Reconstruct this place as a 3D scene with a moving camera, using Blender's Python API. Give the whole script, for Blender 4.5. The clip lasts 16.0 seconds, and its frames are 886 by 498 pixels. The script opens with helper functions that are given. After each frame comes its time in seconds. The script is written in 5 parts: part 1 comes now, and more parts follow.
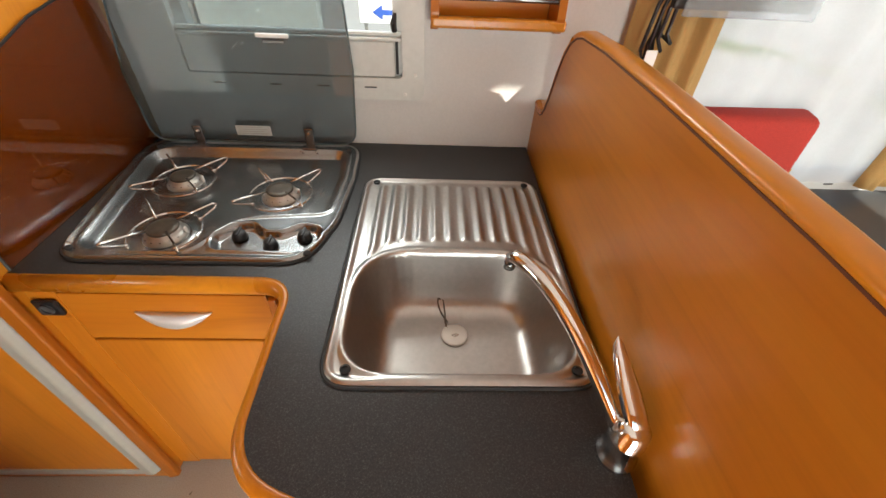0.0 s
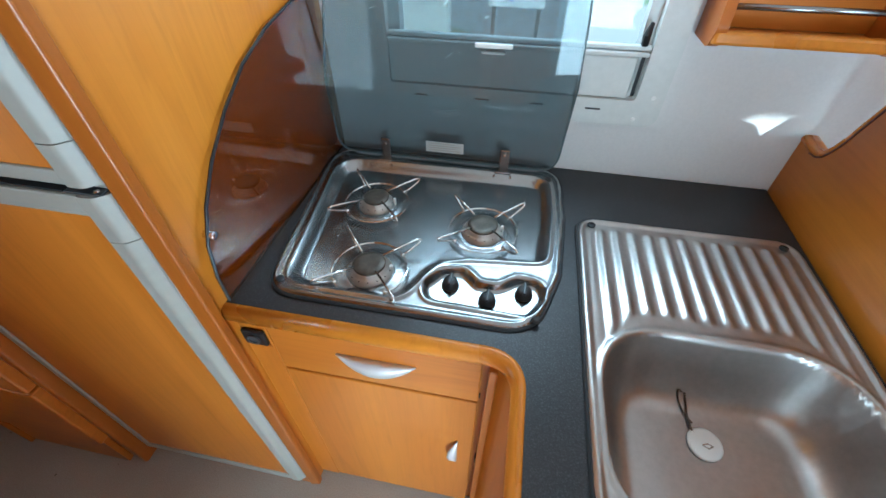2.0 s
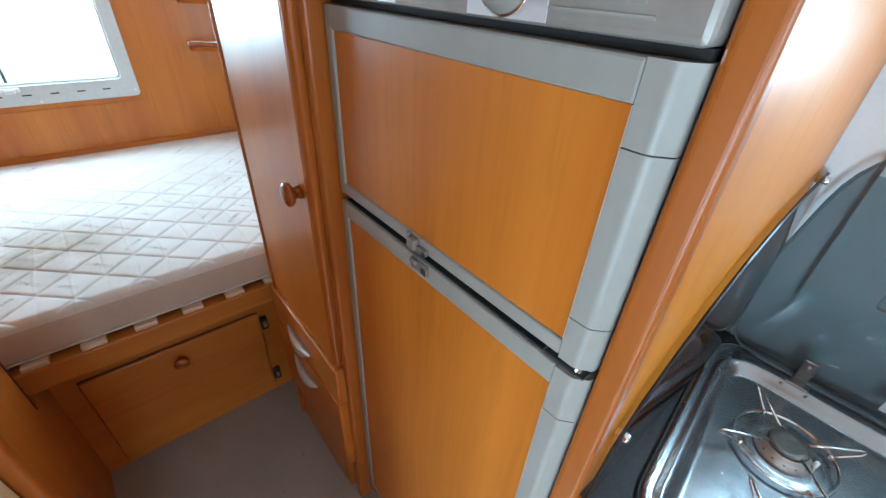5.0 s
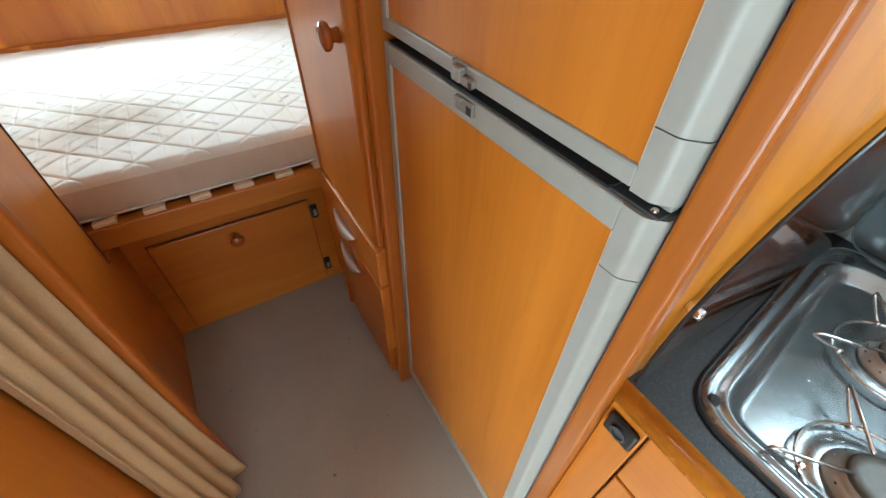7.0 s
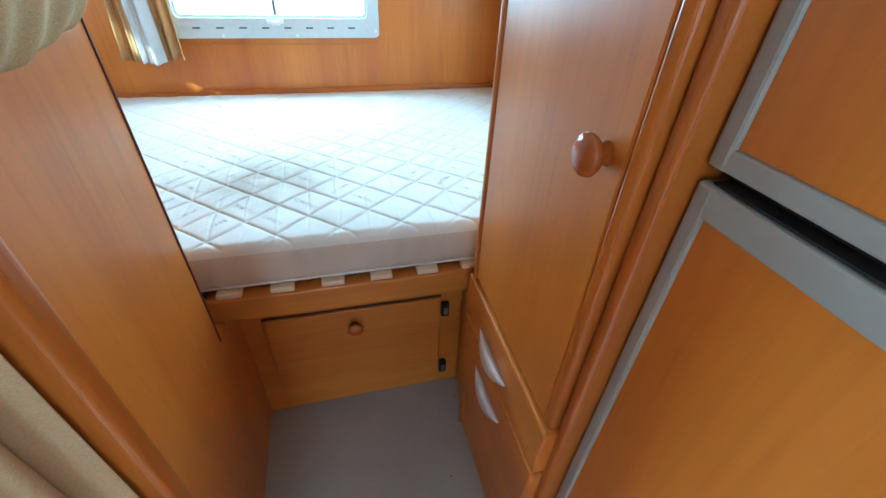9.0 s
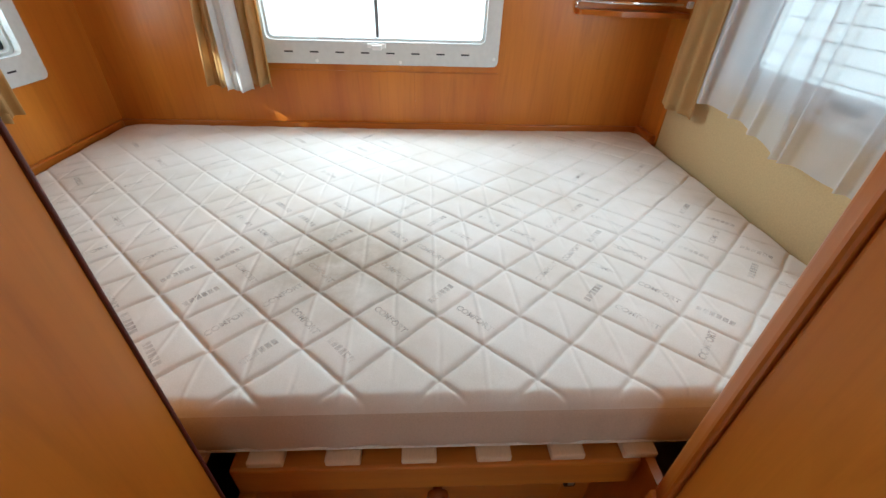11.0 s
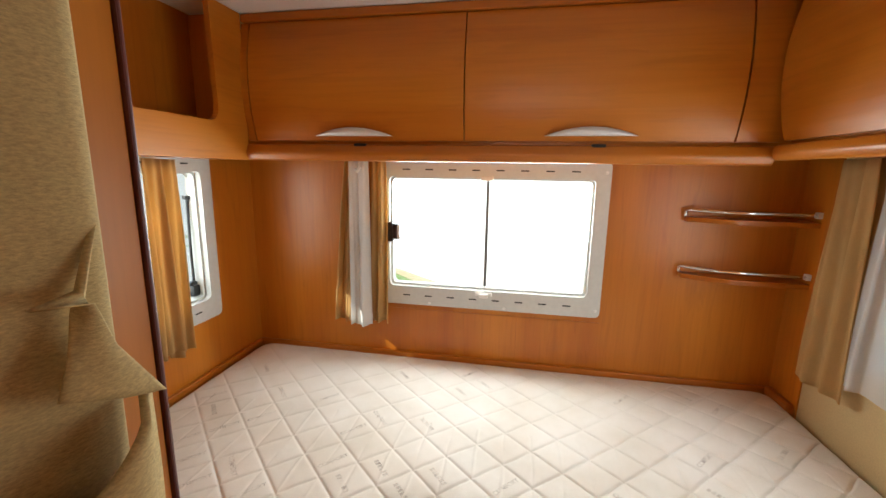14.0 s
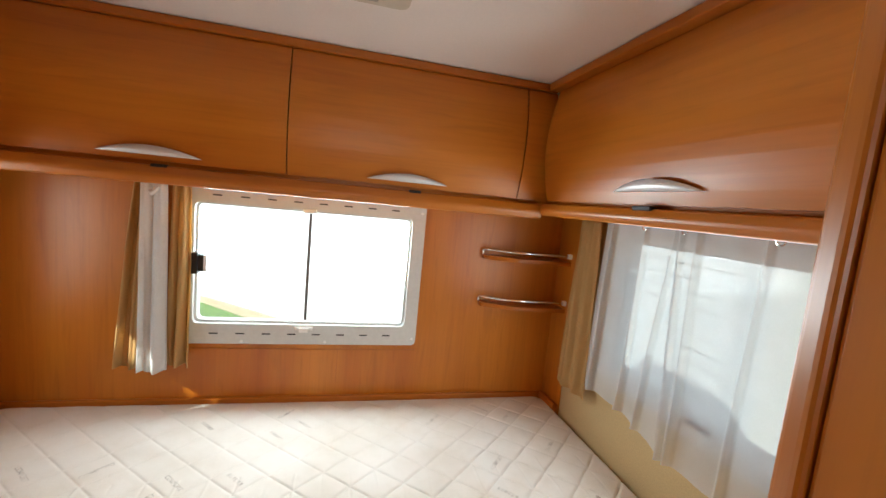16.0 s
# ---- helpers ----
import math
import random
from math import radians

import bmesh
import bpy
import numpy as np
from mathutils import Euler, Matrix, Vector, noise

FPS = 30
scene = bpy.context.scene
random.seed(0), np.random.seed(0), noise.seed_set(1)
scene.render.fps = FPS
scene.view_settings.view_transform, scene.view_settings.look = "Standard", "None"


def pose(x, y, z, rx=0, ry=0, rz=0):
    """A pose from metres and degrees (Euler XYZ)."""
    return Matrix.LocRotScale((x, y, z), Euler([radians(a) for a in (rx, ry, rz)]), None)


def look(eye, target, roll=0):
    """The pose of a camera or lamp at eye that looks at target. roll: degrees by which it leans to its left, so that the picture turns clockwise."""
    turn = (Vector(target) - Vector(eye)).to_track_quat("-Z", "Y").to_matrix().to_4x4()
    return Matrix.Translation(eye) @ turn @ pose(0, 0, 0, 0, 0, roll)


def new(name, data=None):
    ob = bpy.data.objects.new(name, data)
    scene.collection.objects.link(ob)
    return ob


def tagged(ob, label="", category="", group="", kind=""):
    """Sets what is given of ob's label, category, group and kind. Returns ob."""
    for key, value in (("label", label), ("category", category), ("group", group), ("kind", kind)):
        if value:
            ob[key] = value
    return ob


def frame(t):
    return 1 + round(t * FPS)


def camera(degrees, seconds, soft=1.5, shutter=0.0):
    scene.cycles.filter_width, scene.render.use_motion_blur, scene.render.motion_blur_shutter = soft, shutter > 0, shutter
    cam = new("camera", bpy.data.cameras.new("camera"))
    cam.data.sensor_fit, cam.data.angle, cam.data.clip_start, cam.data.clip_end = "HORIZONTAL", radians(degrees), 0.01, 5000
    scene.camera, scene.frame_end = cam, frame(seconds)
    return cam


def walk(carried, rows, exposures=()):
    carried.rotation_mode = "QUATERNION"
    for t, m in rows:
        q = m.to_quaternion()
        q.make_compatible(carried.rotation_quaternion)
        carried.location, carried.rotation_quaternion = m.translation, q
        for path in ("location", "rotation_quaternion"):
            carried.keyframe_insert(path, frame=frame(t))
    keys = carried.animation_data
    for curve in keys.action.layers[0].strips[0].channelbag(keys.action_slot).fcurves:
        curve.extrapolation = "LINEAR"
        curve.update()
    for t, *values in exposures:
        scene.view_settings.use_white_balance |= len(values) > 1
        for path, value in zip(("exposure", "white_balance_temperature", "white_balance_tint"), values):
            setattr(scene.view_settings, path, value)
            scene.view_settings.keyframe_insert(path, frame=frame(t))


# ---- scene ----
cam = camera(94.86, 16.0)
PATH = [
    (0, (0.271, 0.071, 1.431), (0.348, 1.575, 0.115), 2.96),
    (0.5, (0.219, 0.113, 1.464), (0.218, 1.575, 0.100), 2.54),
    (1, (0.126, 0.164, 1.462), (0.065, 1.624, 0.097), 2.40),
    (1.5, (0.043, 0.222, 1.449), (-0.061, 1.648, 0.050), 1.53),
    (2, (-0.046, 0.251, 1.437), (-0.320, 1.667, 0.053), 0.15),
    (2.5, (-0.160, 0.273, 1.430), (-0.826, 1.620, 0.110), 0.16),
    (3, (-0.283, 0.331, 1.436), (-1.284, 1.487, 0.147), 0.25),
    (3.5, (-0.394, 0.320, 1.466), (-1.574, 1.415, 0.279), 1.52),
    (3.7, (-0.437, 0.297, 1.483), (-1.653, 1.423, 0.364), 2.51),
    (5.8, (-0.428, 0.254, 1.491), (-1.688, 1.335, 0.375), 4.29),
    (6, (-0.428, 0.261, 1.465), (-1.665, 1.295, 0.281), 3.74),
    (6.5, (-0.421, 0.271, 1.406), (-1.613, 1.170, 0.076), 2.52),
    (7, (-0.415, 0.278, 1.350), (-1.637, 1.039, -0.038), 1.41),
    (7.5, (-0.432, 0.272, 1.330), (-1.784, 0.862, -0.020), 1.42),
    (8, (-0.555, 0.267, 1.323), (-1.973, 0.796, 0.015), 1.59),
    (8.5, (-0.690, 0.244, 1.318), (-2.178, 0.723, 0.071), 0.66),
    (9, (-0.800, 0.238, 1.300), (-2.352, 0.659, 0.111), 2.52),
    (9.5, (-0.967, 0.220, 1.269), (-2.552, 0.506, 0.084), 1.93),
    (9.7, (-1.045, 0.217, 1.262), (-2.658, 0.436, 0.099), 1.76),
    (11.8, (-1.332, 0.168, 1.277), (-2.960, 0.111, 0.117), 1.28),
    (12, (-1.351, 0.173, 1.288), (-2.981, 0.019, 0.140), 0.45),
    (12.5, (-1.356, 0.151, 1.315), (-3.056, -0.168, 0.310), -0.52),
    (13, (-1.356, 0.147, 1.382), (-3.152, -0.257, 0.600), -0.69),
    (13.5, (-1.349, 0.141, 1.456), (-3.223, -0.271, 0.892), -0.31),
    (14, (-1.333, 0.137, 1.497), (-3.264, -0.217, 1.122), 0.909),
    (14.5, (-1.317, 0.142, 1.531), (-3.291, -0.065, 1.290), 2.28),
    (15, (-1.313, 0.147, 1.545), (-3.305, 0.188, 1.366), 3.66),
    (15.5, (-1.314, 0.137, 1.564), (-3.273, 0.484, 1.355), 4.95),
    (16, (-1.291, 0.136, 1.549), (-3.218, 0.623, 1.327), 5.52),
]
EXPOSURES = [(0.0, 1.19, 7000, 6), (1.0, 1.31, 6700, 4), (1.5, 1.41, 5000, -11), (2.0, 1.32, 4900, -9), (2.5, 1.32, 6400, 0), (3.0, 1.4, 6000, -1), (3.7, 1.4, 5300, -3), (5.8, 1.6, 4700, -10), (6.0, 1.6, 4800, -10), (6.5, 1.68, 5200, -9), (7.0, 1.75, 5300, -9), (7.5, 1.74, 4700, -15), (8.0, 1.74, 4100, -20), (8.5, 1.8, 4000, -22), (9.0, 2.0, 4050, -20), (9.7, 1.95, 4300, -14),
             (11.8, 0.92, 5900, -1), (13.0, 0.88, 6000, -1), (14.0, 1.12, 6500, 2), (14.5, 1.25, 6300, 1), (16.0, 1.15, 6100, 0)]
walk(cam, [(t, look(eye, target, roll)) for t, eye, target, roll in PATH], EXPOSURES)

# ---- light ----
world = bpy.data.worlds.new("sky")
scene.world = world
world.use_nodes = True
_wn, _wl = world.node_tree.nodes, world.node_tree.links
_sky = _wn.new("ShaderNodeTexSky")
_sky.sky_type = "NISHITA"
_sky.sun_disc = False
SUN_FROM = Vector((0.50, -0.62, 0.62)).normalized()
_sky.sun_elevation = math.asin(SUN_FROM.z)
_sky.sun_rotation = math.atan2(SUN_FROM.x, SUN_FROM.y)
_wl.new(_sky.outputs["Color"], _wn["Background"].inputs["Color"])
_wn["Background"].inputs["Strength"].default_value = 0.15
sun = new("sun", bpy.data.lights.new("sun", "SUN"))
sun.data.energy = 4.2
sun.data.angle = radians(0.9)
sun.data.color = (1.0, 0.95, 0.87)
sun.matrix_world = look(SUN_FROM * 10, (0, 0, 0))


def window_lamp(name, place, target, width, height, watts, colour):
    """Daylight that enters by an opening."""
    lamp = new(name, bpy.data.lights.new(name, "AREA"))
    lamp.data.shape = "RECTANGLE"
    lamp.data.size, lamp.data.size_y, lamp.data.energy, lamp.data.color = width, height, watts, colour
    lamp.matrix_world = look(place, target)
    return lamp


DAY = (0.93, 0.97, 1.0)
window_lamp("daylight_rear", (-2.965, 0.02, 1.345), (-1.9, 0.02, 1.2), 0.76, 0.25, 5.5, DAY)
window_lamp("daylight_entrance", (0.515, -1.035, 0.68), (0.28, 0.40, 0.55), 0.68, 1.10, 13.8, DAY)
# Fill lamp added at an unseen front opening to brighten the aisle.
window_lamp("daylight_front", (2.345, -0.15, 1.25), (0.0, 0.12, 1.1), 1.2, 0.7, 8.5, DAY)
window_lamp("daylight_side", (-2.41, -1.035, 1.25), (-2.41, 0.0, 1.10), 0.36, 0.44, 1.4, DAY)
# Added lamp on the room side of the net, in place of its daylight.
window_lamp("daylight_bedside", (-2.09, 0.975, 1.262), (-2.09, 0.0, 1.20), 0.72, 0.42, 1.7, DAY)
window_lamp("daylight_kitchen", (-0.076, 1.235, 1.44), (-0.076, 0.2, 1.2), 0.5, 0.14, 2.2, DAY)


# ---- materials ----
def mat(name, rough=0.5, metal=0.0):
    m = bpy.data.materials.new(name)
    m.use_nodes = True
    n, l = m.node_tree.nodes, m.node_tree.links
    b = n["Principled BSDF"]
    b.inputs["Roughness"].default_value = rough
    b.inputs["Metallic"].default_value = metal
    return m, n, l, b


def coords(n, l, scale, kind="Object"):
    c = n.new("ShaderNodeTexCoord")
    p = n.new("ShaderNodeMapping")
    p.inputs["Scale"].default_value = scale
    l.new(c.outputs[kind], p.inputs["Vector"])
    return p.outputs["Vector"]


def noise_tex(n, l, vec, scale, detail=4, rough=0.55, distort=0.0):
    t = n.new("ShaderNodeTexNoise")
    t.inputs["Scale"].default_value = scale
    t.inputs["Detail"].default_value = detail
    t.inputs["Roughness"].default_value = rough
    t.inputs["Distortion"].default_value = distort
    l.new(vec, t.inputs["Vector"])
    return t.outputs["Fac"]


def ramp(n, l, fac, stops):
    r = n.new("ShaderNodeValToRGB")
    e = r.color_ramp.elements
    while len(e) < len(stops):
        e.new(0.5)
    for k, (p, c) in zip(e, stops):
        k.position = p
        k.color = (*c, 1) if len(c) == 3 else c
    l.new(fac, r.inputs["Fac"])
    return r.outputs["Color"]


def mixc(n, l, kind, fac, a, b):
    x = n.new("ShaderNodeMix")
    x.data_type = "RGBA"
    x.blend_type = kind
    if isinstance(fac, (int, float)):
        x.inputs["Factor"].default_value = fac
    else:
        l.new(fac, x.inputs["Factor"])
    for s, v in (("A", a), ("B", b)):
        sock = [i for i in x.inputs if i.name == s and i.type == "RGBA"][0]
        if isinstance(v, tuple):
            sock.default_value = (*v, 1)
        else:
            l.new(v, sock)
    return [o for o in x.outputs if o.type == "RGBA"][0]


def bump(n, l, b, height, strength=0.2, dist=0.002):
    k = n.new("ShaderNodeBump")
    k.inputs["Strength"].default_value = strength
    k.inputs["Distance"].default_value = dist
    l.new(height, k.inputs["Height"])
    l.new(k.outputs["Normal"], b.inputs["Normal"])


def rough_var(n, l, b, fac, lo, hi):
    m = n.new("ShaderNodeMapRange")
    m.inputs["To Min"].default_value = lo
    m.inputs["To Max"].default_value = hi
    l.new(fac, m.inputs["Value"])
    l.new(m.outputs["Result"], b.inputs["Roughness"])


def wood(name, axis, tint=1.0, rough=0.32, warm=1.0):
    """Cherry laminate with long soft figure along one axis."""
    m, n, l, b = mat(name, rough)
    s = [7.0, 7.0, 7.0]
    s["xyz".index(axis)] = 0.55
    v = coords(n, l, s)
    big = noise_tex(n, l, v, 0.8, 3, 0.5, 0.3)
    s2 = [90.0, 90.0, 90.0]
    s2["xyz".index(axis)] = 3.0
    fine = noise_tex(n, l, coords(n, l, s2), 1.0, 5, 0.6)
    c1 = ramp(n, l, big, [(0.25, (0.43 * tint, 0.118 * tint * warm, 0.009 * tint)), (0.5, (0.51 * tint, 0.170 * tint * warm, 0.014 * tint)),
                          (0.75, (0.61 * tint, 0.220 * tint * warm, 0.022 * tint))])
    s3 = [26.0, 26.0, 26.0]
    s3["xyz".index(axis)] = 3.2
    fleck = ramp(n, l, noise_tex(n, l, coords(n, l, s3), 1.0, 3, 0.6, 0.8), [(0.30, (0.74, 0.70, 0.62)), (0.46, (1, 1, 1))])
    c1 = mixc(n, l, "MULTIPLY", 0.42, c1, fleck)
    b.inputs["Specular IOR Level"].default_value = 0.48
    c2 = ramp(n, l, fine, [(0.3, (0.80, 0.78, 0.74)), (0.55, (1, 1, 1))])
    l.new(mixc(n, l, "MULTIPLY", 0.45, c1, c2), b.inputs["Base Color"])
    rough_var(n, l, b, big, rough - 0.05, rough + 0.09)
    bump(n, l, b, fine, 0.05, 0.0006)
    return m


def plain(name, col, rough=0.5, metal=0.0, vary=0.08, scale=30, bumps=0.05, aniso=None):
    m, n, l, b = mat(name, rough, metal)
    v = coords(n, l, aniso or (1, 1, 1))
    f = noise_tex(n, l, v, scale, 4)
    g = noise_tex(n, l, coords(n, l, (1, 1, 1)), 2.3, 3)
    dark = tuple(c * (1 - vary) for c in col)
    lite = tuple(min(1, c * (1 + vary)) for c in col)
    a = ramp(n, l, f, [(0.3, dark), (0.7, lite)])
    w = ramp(n, l, g, [(0.3, (0.93, 0.93, 0.92)), (0.65, (1, 1, 1))])
    l.new(mixc(n, l, "MULTIPLY", 0.7, a, w), b.inputs["Base Color"])
    rough_var(n, l, b, f, max(0.02, rough * 0.8), min(1, rough * 1.2))
    if bumps:
        bump(n, l, b, f, bumps, 0.001)
    return m


def tinted(name, col, gloss=0.04, haze=0.0, ior=1.5):
    """Clear tinted sheet: light passes straight through, with a mirror-like surface."""
    m = bpy.data.materials.new(name)
    m.use_nodes = True
    n, l = m.node_tree.nodes, m.node_tree.links
    n.remove(n["Principled BSDF"])
    t = n.new("ShaderNodeBsdfTransparent")
    t.inputs["Color"].default_value = (*col, 1)
    g = n.new("ShaderNodeBsdfGlossy")
    g.inputs["Roughness"].default_value = gloss
    w = n.new("ShaderNodeLayerWeight")
    w.inputs["Blend"].default_value = 0.5
    p = n.new("ShaderNodeMath")
    p.operation = "POWER"
    p.inputs[1].default_value = 4.0
    l.new(w.outputs["Facing"], p.inputs[0])
    f = n.new("ShaderNodeMapRange")
    f.inputs["To Min"].default_value = ((ior - 1) / (ior + 1)) ** 2
    f.inputs["To Max"].default_value = 0.9
    l.new(p.outputs["Value"], f.inputs["Value"])
    x = n.new("ShaderNodeMixShader")
    l.new(f.outputs["Result"], x.inputs["Fac"])
    last = t.outputs["BSDF"]
    if haze:
        d = n.new("ShaderNodeBsdfDiffuse")
        d.inputs["Color"].default_value = (0.55, 0.60, 0.62, 1)
        y = n.new("ShaderNodeMixShader")
        y.inputs["Fac"].default_value = haze
        l.new(last, y.inputs[1])
        l.new(d.outputs["BSDF"], y.inputs[2])
        last = y.outputs["Shader"]
    l.new(last, x.inputs[1])
    l.new(g.outputs["BSDF"], x.inputs[2])
    l.new(x.outputs["Shader"], n["Material Output"].inputs["Surface"])
    return m


def cloth(name, col, weave=700, lucent=0.25, see=0.0, streak=(1, 1, 1), contrast=0.22):
    m = bpy.data.materials.new(name)
    m.use_nodes = True
    n, l = m.node_tree.nodes, m.node_tree.links
    b = n["Principled BSDF"]
    b.inputs["Roughness"].default_value = 0.9
    f = noise_tex(n, l, coords(n, l, streak), weave, 3, 0.7)
    g = noise_tex(n, l, coords(n, l, (1, 1, 1)), 9, 4)
    a = ramp(n, l, f, [(0.3, tuple(c * (1 - contrast) for c in col)), (0.7, tuple(min(1, c * (1 + contrast * 0.7)) for c in col))])
    w = ramp(n, l, g, [(0.3, (0.88, 0.87, 0.85)), (0.7, (1, 1, 1))])
    c = mixc(n, l, "MULTIPLY", 0.6, a, w)
    l.new(c, b.inputs["Base Color"])
    bump(n, l, b, f, 0.35, 0.0012)
    t = n.new("ShaderNodeBsdfTranslucent")
    l.new(c, t.inputs["Color"])
    x = n.new("ShaderNodeMixShader")
    x.inputs["Fac"].default_value = lucent
    l.new(b.outputs["BSDF"], x.inputs[1])
    l.new(t.outputs["BSDF"], x.inputs[2])
    out = x.outputs["Shader"]
    if see:
        tr = n.new("ShaderNodeBsdfTransparent")
        y = n.new("ShaderNodeMixShader")
        y.inputs["Fac"].default_value = see
        l.new(out, y.inputs[1])
        l.new(tr.outputs["BSDF"], y.inputs[2])
        out = y.outputs["Shader"]
    l.new(out, n["Material Output"].inputs["Surface"])
    return m


WOOD_Z = wood("cherry_laminate_upright", "z")
WOOD_Y = wood("cherry_laminate_across", "y")
WOOD_X = wood("cherry_laminate_along", "x")
EDGE_Z = wood("cherry_trim_upright", "z", 0.82, 0.28, 0.92)
EDGE_X = wood("cherry_trim_along", "x", 0.82, 0.28, 0.92)
EDGE_Y = wood("cherry_trim_across", "y", 0.82, 0.28, 0.92)
ORANGE = wood("light_cherry_trim", "y", 1.08, 0.26, 1.08)
PINE = wood("pine_rail", "y", 0.98, 0.45, 1.08)
KNOB_WOOD = wood("stained_turned_wood", "x", 0.62, 0.18, 0.72)
BEECH = plain("pale_birch_slat", (0.74, 0.58, 0.40), 0.6, 0, 0.1, 40, 0.05, (2, 30, 30))
STEEL = plain("brushed_steel", (0.34, 0.34, 0.34), 0.25, 1.0, 0.04, 60, 0.0)
STEEL_BOWL = plain("satin_steel", (0.46, 0.44, 0.42), 0.33, 1.0, 0.06, 90, 0.04)
CHROME = plain("chrome", (0.80, 0.79, 0.78), 0.07, 1.0, 0.02, 20, 0.0)
WIRE = plain("chromed_wire", (0.74, 0.72, 0.69), 0.18, 1.0, 0.05, 50, 0.0)
CAST = plain("burner_cap_enamel", (0.075, 0.062, 0.048), 0.42, 0.35, 0.3, 60, 0.1)
ALU = plain("cast_aluminium", (0.52, 0.50, 0.47), 0.4, 0.9, 0.1, 60, 0.08)
BLACK = plain("black_plastic", (0.012, 0.012, 0.013), 0.38, 0, 0.2, 80, 0.05)
RUBBER = plain("black_seal", (0.015, 0.015, 0.016), 0.7, 0, 0.1, 80, 0.05)
GREY_TRIM = plain("grey_plastic_frame", (0.33, 0.32, 0.285), 0.42, 0.0, 0.04, 40, 0.02)
SILVER = plain("satin_silver_handle", (0.74, 0.74, 0.75), 0.45, 0.45, 0.03, 40, 0.02)
WINFRAME = plain("pale_grey_window_plastic", (0.60, 0.61, 0.59), 0.42, 0, 0.04, 60, 0.03)
WALL_WHITE = plain("white_wall_foil", (0.66, 0.645, 0.635), 0.55, 0, 0.03, 160, 0.10)
CEIL = plain("cream_ceiling_foil", (0.84, 0.80, 0.76), 0.6, 0, 0.02, 120, 0.06)
BEIGE_WALL = plain("beige_lining_fabric", (0.56, 0.42, 0.21), 0.9, 0, 0.07, 240, 0.25)
WHITE_PL = plain("white_plastic", (0.80, 0.80, 0.78), 0.4, 0, 0.02, 30, 0.02)
LIDGLASS = tinted("smoked_lid_glass", (0.52, 0.56, 0.575), 0.02, 0.04)
AMBER = tinted("amber_splash_glass", (0.56, 0.40, 0.19), 0.010, 0.0, 1.9)
PANE = tinted("acrylic_pane", (0.93, 0.95, 0.95), 0.05, 0.0, 1.4)
OCHRE = cloth("ochre_curtain_cloth", (0.66, 0.43, 0.17), 900, 0.45, 0, (1, 1, 0.4), 0.10)
OCHRE_NET = cloth("ochre_woven_curtain", (0.56, 0.41, 0.18), 620, 0.15, 0, (0.5, 0.5, 1.5), 0.26)
NET = cloth("white_net_curtain", (0.86, 0.88, 0.90), 900, 0.34, 0.44, (1, 1, 0.3), 0.05)
NET_FOLD = cloth("white_net_gathered", (0.86, 0.86, 0.85), 700, 0.4, 0.0, (1, 1, 0.2), 0.08)
RED = cloth("red_upholstery", (0.42, 0.035, 0.025), 420, 0.0, 0, (1, 1, 1), 0.3)
DARKGREY = plain("anthracite_laminate", (0.055, 0.058, 0.062), 0.45, 0, 0.2, 200, 0.1)
SIDING = plain("white_siding", (0.46, 0.47, 0.47), 0.6, 0, 0.03, 12, 0.03)
STICKER = plain("grey_sticker", (0.42, 0.43, 0.42), 0.5, 0, 0.1, 400, 0.0)
PLASTIC_WRAP = tinted("clear_wrap", (0.75, 0.77, 0.80), 0.1, 0.25)


def make_counter():
    m, n, l, b = mat("black_speckled_laminate", 0.42)
    v = coords(n, l, (1, 1, 1))
    f = noise_tex(n, l, v, 420, 3, 0.7)
    g = noise_tex(n, l, v, 5, 4)
    a = ramp(n, l, f, [(0.35, (0.008, 0.008, 0.009)), (0.55, (0.022, 0.022, 0.024)), (0.72, (0.065, 0.066, 0.07))])
    w = ramp(n, l, g, [(0.3, (0.75, 0.75, 0.77)), (0.7, (1, 1, 1))])
    l.new(mixc(n, l, "MULTIPLY", 0.5, a, w), b.inputs["Base Color"])
    bump(n, l, b, f, 0.35, 0.0009)
    rough_var(n, l, b, g, 0.36, 0.5)
    return m


COUNTER = make_counter()


def make_floor():
    m, n, l, b = mat("grey_beige_vinyl", 0.5)
    v = coords(n, l, (1, 1, 1))
    f = noise_tex(n, l, v, 260, 3, 0.7)
    g = noise_tex(n, l, v, 4, 5)
    a = ramp(n, l, f, [(0.3, (0.33, 0.295, 0.245)), (0.7, (0.43, 0.39, 0.335))])
    w = ramp(n, l, g, [(0.3, (0.84, 0.83, 0.82)), (0.65, (1, 1, 1))])
    d = noise_tex(n, l, v, 46, 2, 0.3)
    specks = ramp(n, l, d, [(0.20, (0.35, 0.3, 0.25)), (0.235, (1, 1, 1))])
    l.new(mixc(n, l, "MULTIPLY", 0.8, mixc(n, l, "MULTIPLY", 0.8, a, w), specks), b.inputs["Base Color"])
    bump(n, l, b, f, 0.2, 0.0008)
    return m


FLOOR = make_floor()


